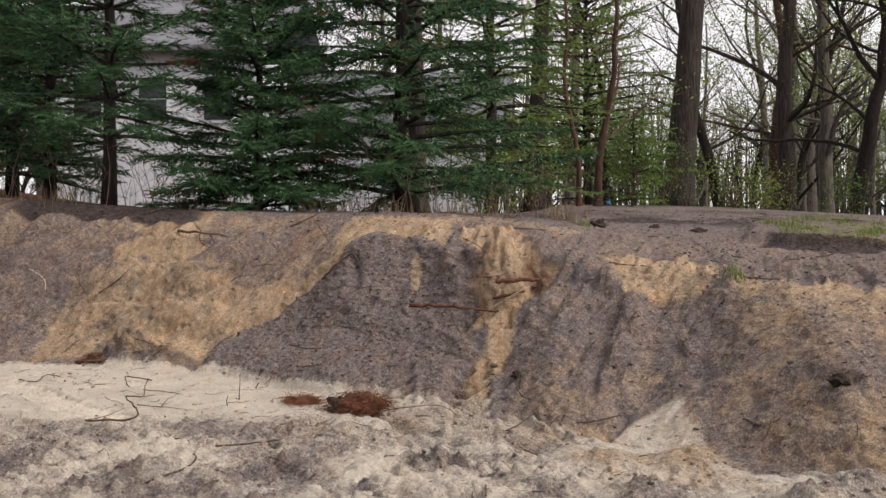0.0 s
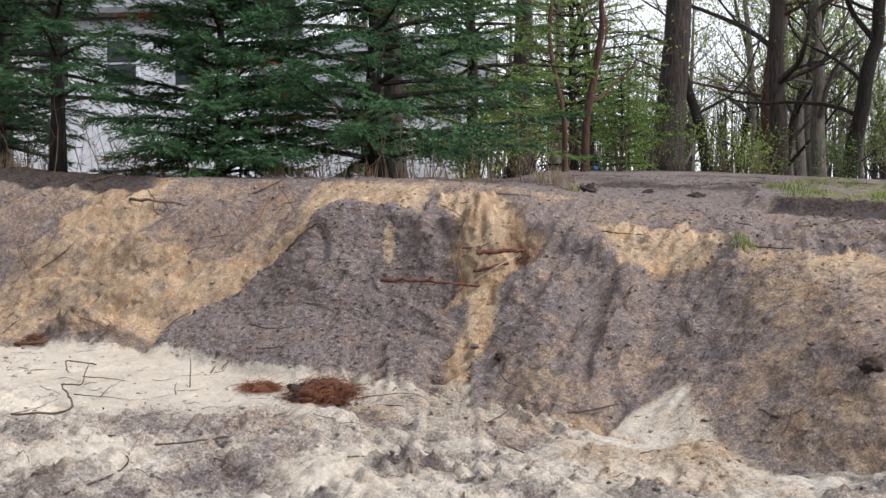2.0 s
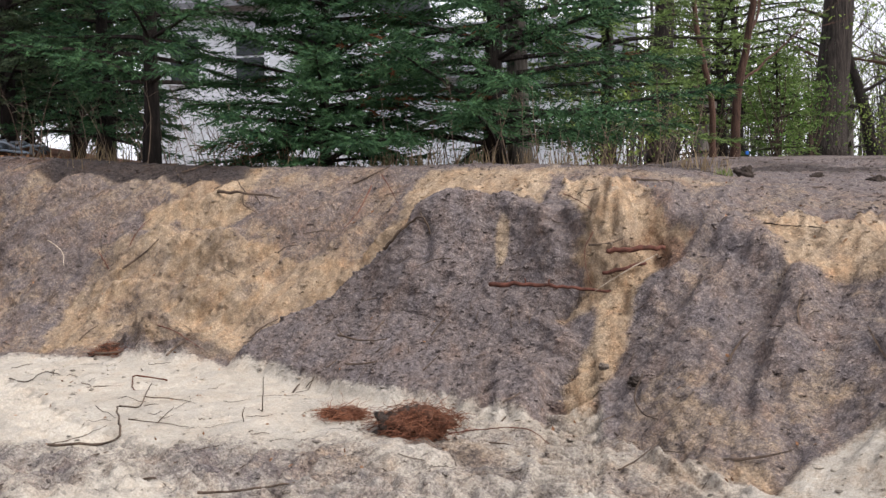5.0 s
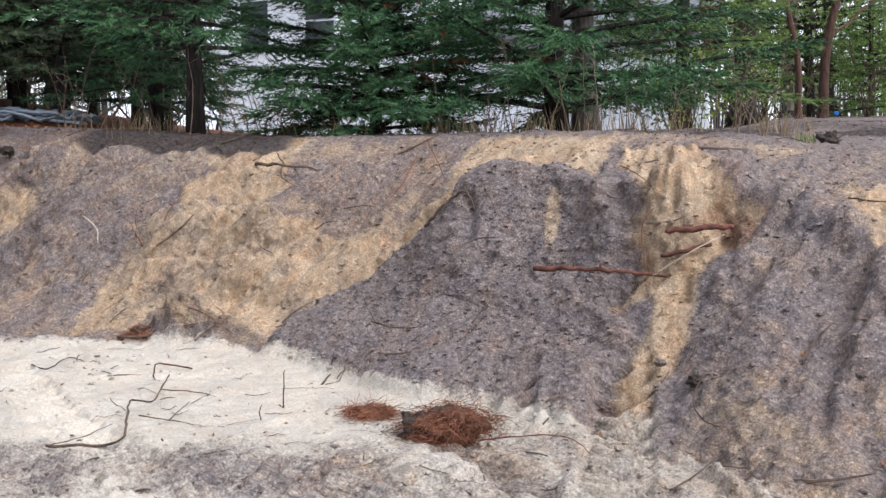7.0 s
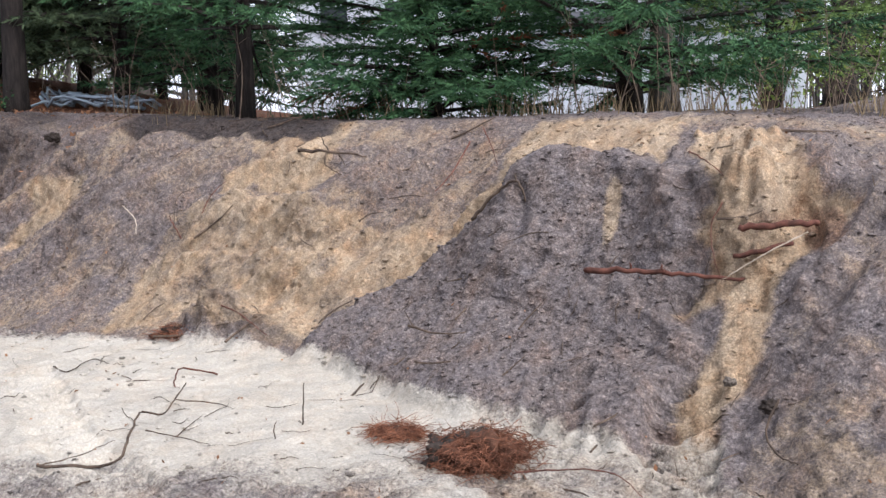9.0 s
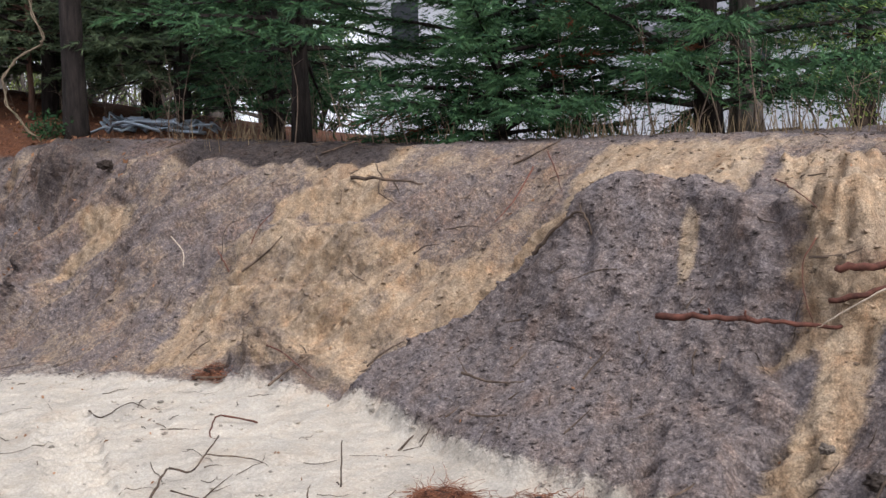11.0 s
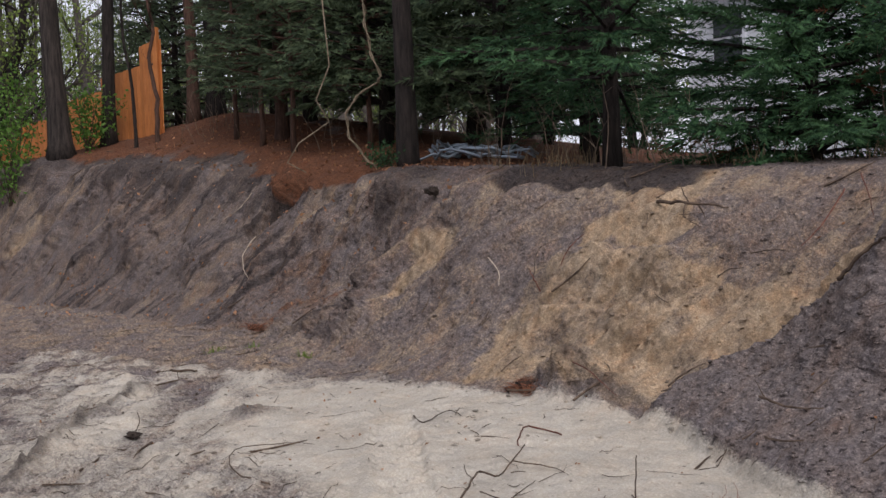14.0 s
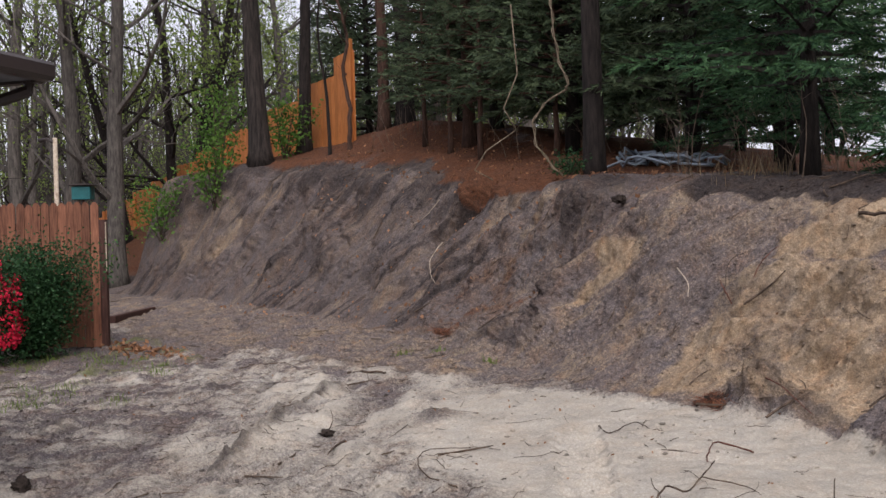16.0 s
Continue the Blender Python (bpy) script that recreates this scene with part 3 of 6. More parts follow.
m_tan = np.maximum(m_tan, floor_part * (dirty * (0.42 + 0.4 * coarse) + (1 - step_to(-6, -4.5, GX)) * step_to(7.0, 7.8, GY) * (0.36 + 0.5 * mottle)))
m_pale = m_pale - 0.22 * dirty * (0.8 + 0.9 * mottle) - west * (0.04 + 0.9 * np.clip(scrape + 0.1, 0, 1)) - 0.3 * (1 - step_to(-11.5, -8.5, GX))
m_pale = np.maximum(m_pale, patch(TOE_SAND, GX, GY, .06, .06) * (0.42 + 0.4 * grain))
m_pale = np.maximum(m_pale, patch([(-.6, 5.4), (.5, 5.45), (1.2, 5.0), (2.2, 4.3), (1.8, 4.0), (.4, 4.6), (-.6, 4.8)], GX, GY, .12) * (0.62 + 0.4 * coarse + 0.3 * dragged))
toe_mask = patch(TOE_SAND, GX, GY, .06, .06)
run_mask = patch(WHEEL_RUN, GX, GY, .06, .08)
m_tan = np.maximum(m_tan, run_mask * 0.3)
m_pale = np.maximum(m_pale, run_mask * (0.46 + 0.2 * coarse))
m_pale = m_pale * np.maximum(np.maximum(floor_part, toe_mask), run_mask) * (1 - step_to(7.75, 8.05, GY + 0.15 * n1 + 0.12 * mottle) * (1 - step_to(-3.0, -2.4, GX)) * (1 - 0.55 * step_to(-7.2, -5, GX)))
m_tan = np.maximum(m_tan, toe_mask * 0.75)
# dark topsoil
m_dark = 0.55 * step_to(-.2, .3, n1 + 0.1 + 0.3 * mottle) * plateau * (1 - step_to(.3, .9, GX) * (1 - step_to(9.6, 10.2, GY)))
shelf = np.interp(GX, [-6, -4.6, -3.0, -1.5], [2.04, 1.98, 1.9, 1.86])
m_dark = np.maximum(m_dark, 1.0 * step_to(-.2, -.1, GZ - shelf + 0.06 * n2) * step_to(-5.7, -5.0, GX) * (1 - step_to(-3.35, -2.9, GX)) * step_to(ROW[6] + 10, ROW[6] + 30, column) * (1 - step_to(10.5, 11, GY)))
m_dark = np.maximum(m_dark, 0.16 * pile_mask * step_to(-.2, .7, n2))
m_dark = np.maximum(m_dark, 0.9 * step_to(-.35, .1, mottle + n1) * step_to(-.6, .2, GX) * (1 - step_to(2.6, 3.4, GX)) * (1 - step_to(.25, .7, np.abs(GY - 10.3 - 0.25 * GX))))
m_dark = np.maximum(m_dark, 0.3 * step_to(.15, .55, fractal(GX, GY, GZ, 1.4, 4, .55, 47)) * face * (1 - 0.8 * pile_mask) * np.clip(1 - 1.5 * m_tan, 0, 1))
m_dark = np.maximum(m_dark, patch(DAMP_FOOT, GX, GY, .06) * (0.55 + 0.4 * n2))
m_dark = np.maximum(m_dark, patch([(2.35, 8.5), (2.9, 8.0), (4.0, 7.6), (4.0, 8.2), (3.0, 8.7), (2.5, 8.9)], GX, GY, .08) * 0.9)
m_dark = np.maximum(m_dark, floor_part * 0.5 * step_to(.18, .5, scrape + 0.3 * mottle) * west)
m_dark = np.maximum(m_dark, floor_part * 0.5 * step_to(.2, .5, mottle - 0.4 * dragged + 0.2 * n1) * (1 - clean))
m_dark = np.maximum(m_dark, floor_part * 0.55 * step_to(.22, .42, fractal(GX, GY, GZ, 8.0, 3, .65, 59)) * step_to(-.2, .4, n1 + .3 * mottle) * (1 - .6 * clean))
m_dark = np.maximum(m_dark, long_bank * (0.4 * (1 - step_to(-9.5, -6.5, GX)) + step_to(.1, .5, -diagonal + 0.3 * mottle + 0.3 * n1) * 0.42))
m_dark = np.maximum(m_dark, long_bank * step_to(.45, .8, up + 0.3 * n3 + 0.25 * n1) * (1 - step_to(-7.0, -5.4, GX + 0.5 * n1)) * (0.74 + 0.35 * n2))
m_dark = np.maximum(m_dark, blob(-7.0, 9.2, .8, .3) * (0.55 + 0.6 * n2))
# needle litter and moss
m_litter = plateau * (1 - step_to(-6.6, -5.6, GX + 0.5 * n1)) * (0.75 + 0.5 * n2 + 0.6 * mottle)
m_litter = np.maximum(m_litter, step_to(ROW[6] + 10, ROW[6] + 46, column + 24 * n1 + 14 * mottle) * (1 - step_to(-13, -11, GX)) * (0.85 + 0.5 * n2))
m_litter = np.maximum(m_litter, step_to(ROW[5], ROW[6], column) * (1 - step_to(-7.4, -6.6, GX)) * patch(HANGING_TURF, GX, GZ, .06, .16) * (0.9 + 0.5 * mottle) * (1 - step_to(ROW[8], ROW[8] + 20, column)))
m_litter = np.maximum(m_litter, 0.5 * plateau * (1 - step_to(-1.5, 1, GX)) * (0.6 + n2) * step_to(10.2, 10.7, GY))
m_litter = np.maximum(m_litter, blob(-8.4, 9.55, 1.9, .4, 0, .6) * (0.2 + 0.9 * mottle))
m_moss = patch([(2.3, 8.8), (2.6, 9.9), (3.5, 11.5), (9, 11.5), (9, 7.4), (4.2, 7.8), (3.2, 8.5)], GX, GY, .15) * (0.5 + 0.6 * n2)
m_moss = np.maximum(m_moss, floor_part * (1 - step_to(-9.5, -7.5, GX + 0.5 * n1 + 0.5 * (GY - 5))) * (0.36 + 0.6 * n2) * (1 - step_to(7.2, 8.2, GY)))
m_moss = np.maximum(m_moss, blob(-7.9, 8.7, .9, .25) * 0.4 * (1 + n2))
m_debris = floor_part * (0.4 - 0.5 * dragged + 0.6 * mottle) * (1 - 0.6 * clean) + 0.3 * face * (0.4 + mottle) * np.clip(1.2 - m_tan, 0, 1) + 0.3 * dirty * (0.4 + mottle)
# --- relief ---
dux, duy, duz = np.gradient(GX, axis=0), np.gradient(GY, axis=0), np.gradient(GZ, axis=0)
dvy, dvz = np.gradient(GY, axis=1), np.gradient(GZ, axis=1)
NX, NY, NZ = duy * dvz - duz * dvy, -dux * dvz, dux * dvy
ln = np.sqrt(NX ** 2 + NY ** 2 + NZ ** 2) + 1e-9
NX, NY, NZ = (smooth_rows(smooth_rows(v / ln, 7, 0), 5, 1) for v in (NX, NY, NZ))
ln = np.sqrt(NX ** 2 + NY ** 2 + NZ ** 2) + 1e-9
NX, NY, NZ = NX / ln, NY / ln, NZ / ln
near = step_to(-24, -16, GX) * (1 - step_to(4, 9, GX)) * step_to(-2, 2, GY) * (1 - step_to(12, 16, GY))
loose = np.clip(pile_mask + mound_mask + patch(RIGHT_SLOPE, GX, GY, .2), 0, 1)          # tipped soil: crumbs and no cut faces
crumb = fractal(GX, GY, GZ, 9.0, 4, 0.8, 29)
pits = np.clip(fractal(GX, GY, GZ, 6.5, 3, 0.6, 37) - 0.3, 0, 1)
lump = np.abs(fractal(GX, GY, GZ, 2.4, 5, 0.55, 23))
clump = np.clip(fractal(GX, GY, GZ, 19.0, 2, 0.6, 39) - 0.15, 0, 1)
rill = fractal((GX - 0.75 * GZ) * 2.4, GY * 0.35, GZ * 0.35, 2.2, 5, 0.6, 31)
gouge = fractal((GX - 1.15 * GZ) * 2.6, GY * 0.35, (GZ + 0.6 * GX) * 0.3, 2.6, 4, 0.62, 73)         # scrapes that lean with the bucket's pull
slide = fractal((GX - GZ * 1.3) * 1.6 + GY * .8, GY * 0.3, GZ * 0.3, 4.0, 4, 0.62, 137)               # slides down the mound's flank
ripple = fractal((GX + 0.8 * GY) * 0.5, (GY - 0.8 * GX) * 1.6, GZ, 5.0, 3, 0.55, 61)
calm = (0.25 + 0.75 * step_to(0.02, 0.3, up)) * (1 - 0.8 * step_to(.75, 1, up))      # the foot of the face lies smoother
cut = face * (1 - loose)
relief = face * 0.05 * n1 + cut * calm * (0.07 * (lump - 0.22) + 0.06 * rill + (0.13 - 0.11 * (1 - step_to(-7.5, -4.5, GX))) * gouge - 0.14 * pits) + face * 0.024 * crumb * (0.4 + 0.6 * step_to(-13, -8.5, GX)) + 0.03 * face * clump * (0.35 + 0.65 * loose)
relief = relief + loose * (0.04 * n2 - 0.08 * pits + 0.05 * (lump - .2)) + mound_mask * 0.13 * slide + pile_mask * 0.02 * rill + 0.1 * patch([(2.3, 8.8), (2.6, 9.9), (3.5, 11.5), (9, 11.5), (9, 7.4), (4.2, 7.8), (3.2, 8.5)], GX, GY, .06)
relief = relief + long_bank * calm * (0.2 * fractal((GX - 1.0 * GZ) * 1.1, GY * 0.4, (GZ + 0.5 * GX) * 0.5, 1.1, 3, 0.45, 73) + 0.16 * fractal(GX, GY, GZ * .7, 1.5, 4, .55, 151))
relief = relief + 0.1 * patch(PILE, GX, GZ, .07, .03) * pile_mask - 0.05 * cut * np.clip(1 - np.abs(GX + 2) / 1.2, 0, 1)
for ax, ay, bx, by in ((.55, 7.5, .95, 7.3), (.95, 7.3, 1.08, 6.95), (1.08, 6.95, 1.02, 6.5), (1.02, 6.5, .92, 6.1)):      # the mound's rounded ridge
    ex, ey = bx - ax, by - ay
    t = np.clip(((GX - ax) * ex + (GY - ay) * ey) / (ex * ex + ey * ey), 0, 1)
    d2 = (GX - ax - t * ex + .05 * n2) ** 2 + (GY - ay - t * ey + .05 * n2) ** 2
    relief = np.maximum(relief, relief * .9 + .06 * np.exp(-d2 / .12 ** 2))
# the steps left in the sand by the bucket's teeth, and the turf's hanging edge
for cx, cz, rx, depth in ((-3.5, 1.38, .75, .08), (-3.3, .98, 1.0, .07), (-1.15, 1.56, .35, .05)):
    level = cz + 0.05 * n2 + 0.03 * n1
    relief = relief + on_face * depth * step_to(0, .06, level - GZ) * (1 - step_to(.1, .4, level - GZ)) * (1 - step_to(.6, 1, np.abs(GX - cx) / rx))
relief = relief + 0.07 * np.clip(m_litter, 0, 1) * face * (0.6 + 0.8 * n2)
for ax, az, bx, bz, width, depth in ((-9.3, 2.1, -10.1, 1.45, .1, .2), (-15.9, 2.4, -16.3, 1.6, .12, .2), (-15.2, 2.2, -15.5, 1.7, .1, .15), (-18.2, 2.4, -18.4, 1.7, .14, .25), (-6.9, 1.35, -7.4, .95, .09, .12),
                                     (-5.95, 1.86, -5.8, 1.82, .06, .12), (-1.25, 1.3, -1.22, 1.1, .05, .07), (.37, 1.3, .3, 1.2, .07, .16), (.13, .98, .12, .85, .03, .06)):
    ex, ez = bx - ax, bz - az
    t = np.clip(((GX - ax) * ex + (GZ - az) * ez) / (ex * ex + ez * ez), 0, 1)
    d2 = ((GX - ax - t * ex) ** 2 + (GZ - az - t * ez) ** 2) / width ** 2
    notch = face * np.exp(-d2 * (1 + 0.6 * mottle))
    relief = relief - depth * notch
    # shade inside each notch, painted into the dark soil mask
    m_dark = np.maximum(m_dark, 0.22 * notch)
relief = relief + floor_part * (0.04 * n1 + 0.035 * crumb * (1.2 - np.clip(m_pale, 0, 1)) + 0.05 * n2 * (1 - .5 * clean) + 0.05 * ripple * step_to(-.1, .3, n1 + 0.15) * (1 - .6 * clean) + 0.05 * churned * crumb + 0.06 * dragged * (1 - 0.6 * clean) + west * 0.04 * scrape) + plateau * (0.05 * n1 + 0.03 * crumb)
flutes = column_mask * step_to(.85, 1.1, GZ)
relief = relief * (1 - 0.5 * flutes)
relief = relief + flutes * (0.16 * fractal(GX, GY * .3, GZ * .2, 8.0, 4, .6, 141) + 0.06 * n2 + 0.03 * coarse)

pressed = np.zeros_like(GX)


def track(path, width, depth, pitch, slant=0.0):
    """Tyre marks: bowed or slanted lugs pressed in along a path of (x, y)."""
    out = np.zeros_like(GX)
    run = 0.0
    for (ax, ay), (bx, by) in zip(path[:-1], path[1:]):
        L = math.hypot(bx - ax, by - ay)
        tx, ty = (bx - ax) / L, (by - ay) / L
        s = (GX - ax) * tx + (GY - ay) * ty
        d = (GX - ax) * -ty + (GY - ay) * tx
        inside = (s >= 0) & (s < L) & (np.abs(d) < width * 0.75)
        phase = ((s + run) + (slant * d if slant else -2.4 * d * d) + 0.012 * n2) / pitch
        shape = (1 - step_to(width * 0.3, width * 0.58, np.abs(d)))
        rim = step_to(width * 0.42, width * 0.52, np.abs(d)) * (1 - step_to(width * 0.55, width * 0.72, np.abs(d)))
        wave = 2 * math.pi * phase
        value = shape * depth * (0.42 * np.sin(wave + 0.75 * np.sin(wave)) - 0.15) + rim * depth * 0.3
        out = np.where(inside, value, out)
        pressed[:] = np.maximum(pressed, np.where((s > -.05) & (s < L + .05), 1 - step_to(width * .35, width * .75, np.abs(d)), 0))
        run += L
    return out


tracks = track([(-.05, 4.6), (-.08, 5.7), (-.17, 6.95)], .32, .085, .125)
tracks = tracks + track([(-.72, 6.2), (-.7, 6.55), (-.76, 7.15)], .3, .085, .125, .35)
tracks = tracks + track([(-2.0, 5.5), (-3.1, 6.27), (-4.05, 7.12)], .3, .05, .125)
tracks = tracks + track([(-1.75, 5.75), (-1.05, 5.45), (-.3, 5.35)], .3, .045, .125, .5)
tracks = tracks + track([(-1.4, 3.4), (-.8, 4.3), (.3, 4.9), (1.4, 4.7)], .3, .045, .125)
fine_relief = 0.05 * lump + 0.03 * crumb + 0.04 * n2 + 0.05 * clump
relief = relief - pressed * fine_relief + tracks
m_dark = m_dark * (1 - 0.6 * pressed)
m_debris = m_debris * (1 - 0.8 * pressed)
for ax, ay, bx, by in ((-7.08, 7.2, -6.24, 6.2), (-6.24, 6.2, -5.2, 5.2)):      # the rib of dark soil squeezed up beside a wheel
    ex, ey = bx - ax, by - ay
    t = np.clip(((GX - ax) * ex + (GY - ay) * ey) / (ex * ex + ey * ey), 0, 1)
    rib = np.exp(-((GX - ax - t * ex) ** 2 + (GY - ay - t * ey) ** 2) / .08 ** 2)
    relief = relief + rib * .05 * (1 + 1.2 * crumb)
    m_dark = np.maximum(m_dark, .55 * rib * (1 + .8 * mottle))
for hx, hy, hr, hh in ((-3.36, 8.14, .26, .17), (-3.0, 8.0, .3, .12), (-3.4, 8.05, .2, .09), (-.3, 4.66, .26, .07), (-.1, 4.75, .14, .05), (2.05, 4.35, .22, .1), (1.75, 4.25, .18, .08), (.95, 4.5, .2, .06), (-5.1, 6.8, .25, .05), (-7.2, 9.15, .35, .15), (-6.5, 9.1, .4, .2), (-7.9, 9.4, .35, .15), (-8.8, 9.5, .3, .1), (1.25, 5.05, .22, .07), (.75, 5.1, .2, .06)):
    d2 = ((GX - hx) ** 2 + (GY - hy) ** 2) / hr ** 2
    heap = np.exp(-1.5 * d2)
    relief = relief + hh * heap * (1 + 0.5 * crumb)
    m_pale = m_pale * (1 - 0.55 * heap)
    m_dark = np.maximum(m_dark, 0.45 * heap * (hx < 0))
relief = relief * near
GX, GY, GZ = GX + NX * relief, GY + NY * relief, GZ + NZ * relief

nx, nv = GX.shape
me = bpy.data.meshes.new("ground")
idx = np.arange(nx * nv).reshape(nx, nv)
quads = np.stack([idx[:-1, :-1], idx[1:, :-1], idx[1:, 1:], idx[:-1, 1:]], -1).reshape(-1, 4)
me.vertices.add(nx * nv)
me.vertices.foreach_set("co", np.stack([GX, GY, GZ], -1).ravel())
me.loops.add(quads.size)
me.loops.foreach_set("vertex_index", quads.ravel())
me.polygons.add(len(quads))
me.polygons.foreach_set("loop_start", np.arange(0, quads.size, 4))
me.polygons.foreach_set("use_smooth", np.ones(len(quads), dtype=bool))
me.update()
for name, values in (("tan", m_tan), ("rust", m_rust), ("pale", m_pale), ("dark", m_dark), ("litter", m_litter), ("moss", m_moss), ("debris", m_debris)):
    me.attributes.new(name, "FLOAT", "POINT").data.foreach_set("value", np.clip(values, 0, 1).astype(np.float32).ravel())
me.materials.append(SOIL)
ground = tagged(new("ground", me), "pale sandy pit floor, cut bank of tan and grey soil, wooded plateau", "ground", kind="structure")

# clods and crumbs lying on the bank and the floor, in the colour of the soil that they lie on
rng_np = np.random.default_rng(7)
del lump, pits, rill, gouge, slide
golden = (1 + 5 ** 0.5) / 2
ICO = np.array([(-1, golden, 0), (1, golden, 0), (-1, -golden, 0), (1, -golden, 0), (0, -1, golden), (0, 1, golden), (0, -1, -golden), (0, 1, -golden),
                (golden, 0, -1), (golden, 0, 1), (-golden, 0, -1), (-golden, 0, 1)]) / 1.9
ICO_F = np.array([(0, 11, 5), (0, 5, 1), (0, 1, 7), (0, 7, 10), (0, 10, 11), (1, 5, 9), (5, 11, 4), (11, 10, 2), (10, 7, 6), (7, 1, 8),
                  (3, 9, 4), (3, 4, 2), (3, 2, 6), (3, 6, 8), (3, 8, 9), (4, 9, 5), (2, 4, 11), (6, 2, 10), (8, 6, 7), (9, 8, 1)])
weight = (face * (0.55 + 0.8 * np.clip(n2 + 0.2, 0, 1)) + 1.2 * pile_mask + 0.9 * floor_part * (1.25 - np.clip(m_pale, 0, 1)) + 0.25 * plateau) * near
weight *= step_to(-20, -7, GX) * 0.7 + 0.3
area = np.abs(np.gradient(xs))[:, None] * np.sqrt(dvy ** 2 + dvz ** 2)
prob = (np.clip(weight, 0, None) * area).ravel()
COUNT = 52000
pick = rng_np.choice(prob.size, COUNT, p=prob / prob.sum())
size = 0.007 * np.exp(rng_np.gamma(1.6, 0.42, COUNT))
size = np.clip(size * 0.55, 0.0035, 0.015)
cv = ICO[None] * (1 + 0.75 * (rng_np.random((COUNT, 12, 1)) - 0.5)) * size[:, None, None] * (0.6 + 0.7 * rng_np.random((COUNT, 1, 3))) * np.array((1.2, 1.2, 0.7))
ang = rng_np.random(COUNT) * 6.283
ca, sa = np.cos(ang)[:, None], np.sin(ang)[:, None]
cv = np.stack([cv[..., 0] * ca - cv[..., 1] * sa, cv[..., 0] * sa + cv[..., 1] * ca, cv[..., 2]], -1)
cv = cv + np.stack([GX.ravel()[pick], GY.ravel()[pick], GZ.ravel()[pick] + 0.05 * size], -1)[:, None, :]
cf = (ICO_F[None] + 12 * np.arange(COUNT)[:, None, None]).reshape(-1, 3)
cm = bpy.data.meshes.new("soil_clods")
cm.from_pydata(cv.reshape(-1, 3).tolist(), [], cf.tolist())
for name, values in (("tan", m_tan), ("rust", m_rust), ("pale", m_pale), ("dark", m_dark), ("litter", m_litter), ("moss", m_moss), ("debris", m_debris)):
    v = np.clip(values, 0, 1).ravel()[pick] * 0.85
    if name == "dark":
        v = np.where(rng_np.random(COUNT) < .25, np.maximum(v, .55), v)
    v = np.repeat(v, 12)
    cm.attributes.new(name, "FLOAT", "POINT").data.foreach_set("value", v.astype(np.float32))
cm.materials.append(SOIL)
tagged(new("soil_clods", cm), "loose crumbs and clods of soil on the bank", "soil", kind="stuff")

# roots and scraps of twig that stick out of the cut face and litter the floor
rng = random.Random(91)
v_, f_ = [], []
cells = rng_np.choice(prob.size, 900, p=(prob * (1 + 2.0 * np.clip(m_dark, 0, 1).ravel())) / (prob * (1 + 2.0 * np.clip(m_dark, 0, 1).ravel())).sum())
for c in cells:
    i, j = divmod(int(c), nv)
    p = Vector((GX[i, j], GY[i, j], GZ[i, j]))
    nrm = Vector((NX[i, j], NY[i, j], NZ[i, j]))
    a = Vector((1, 0, 0)) - nrm * nrm.x
    a.normalize()
    b2 = nrm.cross(a)
    w = rng.gauss(0.7, 0.9)
    d = a * math.cos(w) + b2 * math.sin(w)
    side = nrm.cross(d)
    L, bend = rng.choice((0.05, 0.08, 0.1, 0.14, 0.2, 0.3)) * rng.uniform(0.7, 1.3), rng.uniform(-0.4, 0.4)
    lift = rng.uniform(-0.01, 0.03)
    pts = [p + d * (L * (t - 0.5)) + side * (bend * L * (t - t * t)) + nrm * (0.008 + lift * t + rng.uniform(-0.004, 0.004)) for t in (0, 0.33, 0.67, 1)]
    r = L * 0.018 + rng.uniform(0.0012, 0.003)
    tube(pts, [r, r * 0.9, r * 0.75, r * 0.4], 4, v_, f_)
tagged(put("root_scraps", mesh_from("root_scraps", v_, f_, TWIG_WOOD)), "thin dark roots and twig scraps in the bank", "roots", kind="stuff")


# ---- trees ----
def limb_tube(rng, start, direction, length, radius, steps, droop, wander, verts, faces, sides=5, tip=0.25):
    p, d = Vector(start), Vector(direction).normalized()
    pts, rad = [p.copy()], [radius]
    for i in range(steps):
        d = (d + Vector((rng.uniform(-1, 1), rng.uniform(-1, 1), rng.uniform(-1, 1))) * wander + Vector((0, 0, droop))).normalized()
        p = p + d * (length / steps)
        pts.append(p.copy())
        rad.append(radius * (1 - (1 - tip) * (i + 1) / steps))
    tube(pts, rad, sides, verts, faces)
    return pts, rad, d


def needle_spray(rng, p, d, length, verts, faces, count, blade):
    """A feathery twig: narrow blades set along a line."""
    side = d.cross(Vector((0, 0, 1)))
    if side.length < 0.05:
        side = Vector((1, 0, 0))
    side.normalize()
    upv = side.cross(d)
    for i in range(count):
        f = (i + rng.random()) / count
        q = p + d * (length * f)
        a = rng.uniform(0, 2 * math.pi)
        out = (side * math.cos(a) + upv * math.sin(a) * 0.7)
        w = (d * 0.75 + out * rng.uniform(0.5, 1.0)).normalized()
        L = blade * rng.uniform(0.6, 1.25) * (1.1 - 0.4 * f)
        t = w.cross(out + d * 0.3)
        if t.length < 1e-3:
            t = side
        t = t.normalized() * (L * 0.12)
        b = len(verts)
        verts += [tuple(q - t), tuple(q + t), tuple(q + w * L)]
        faces.append((b, b + 1, b + 2))


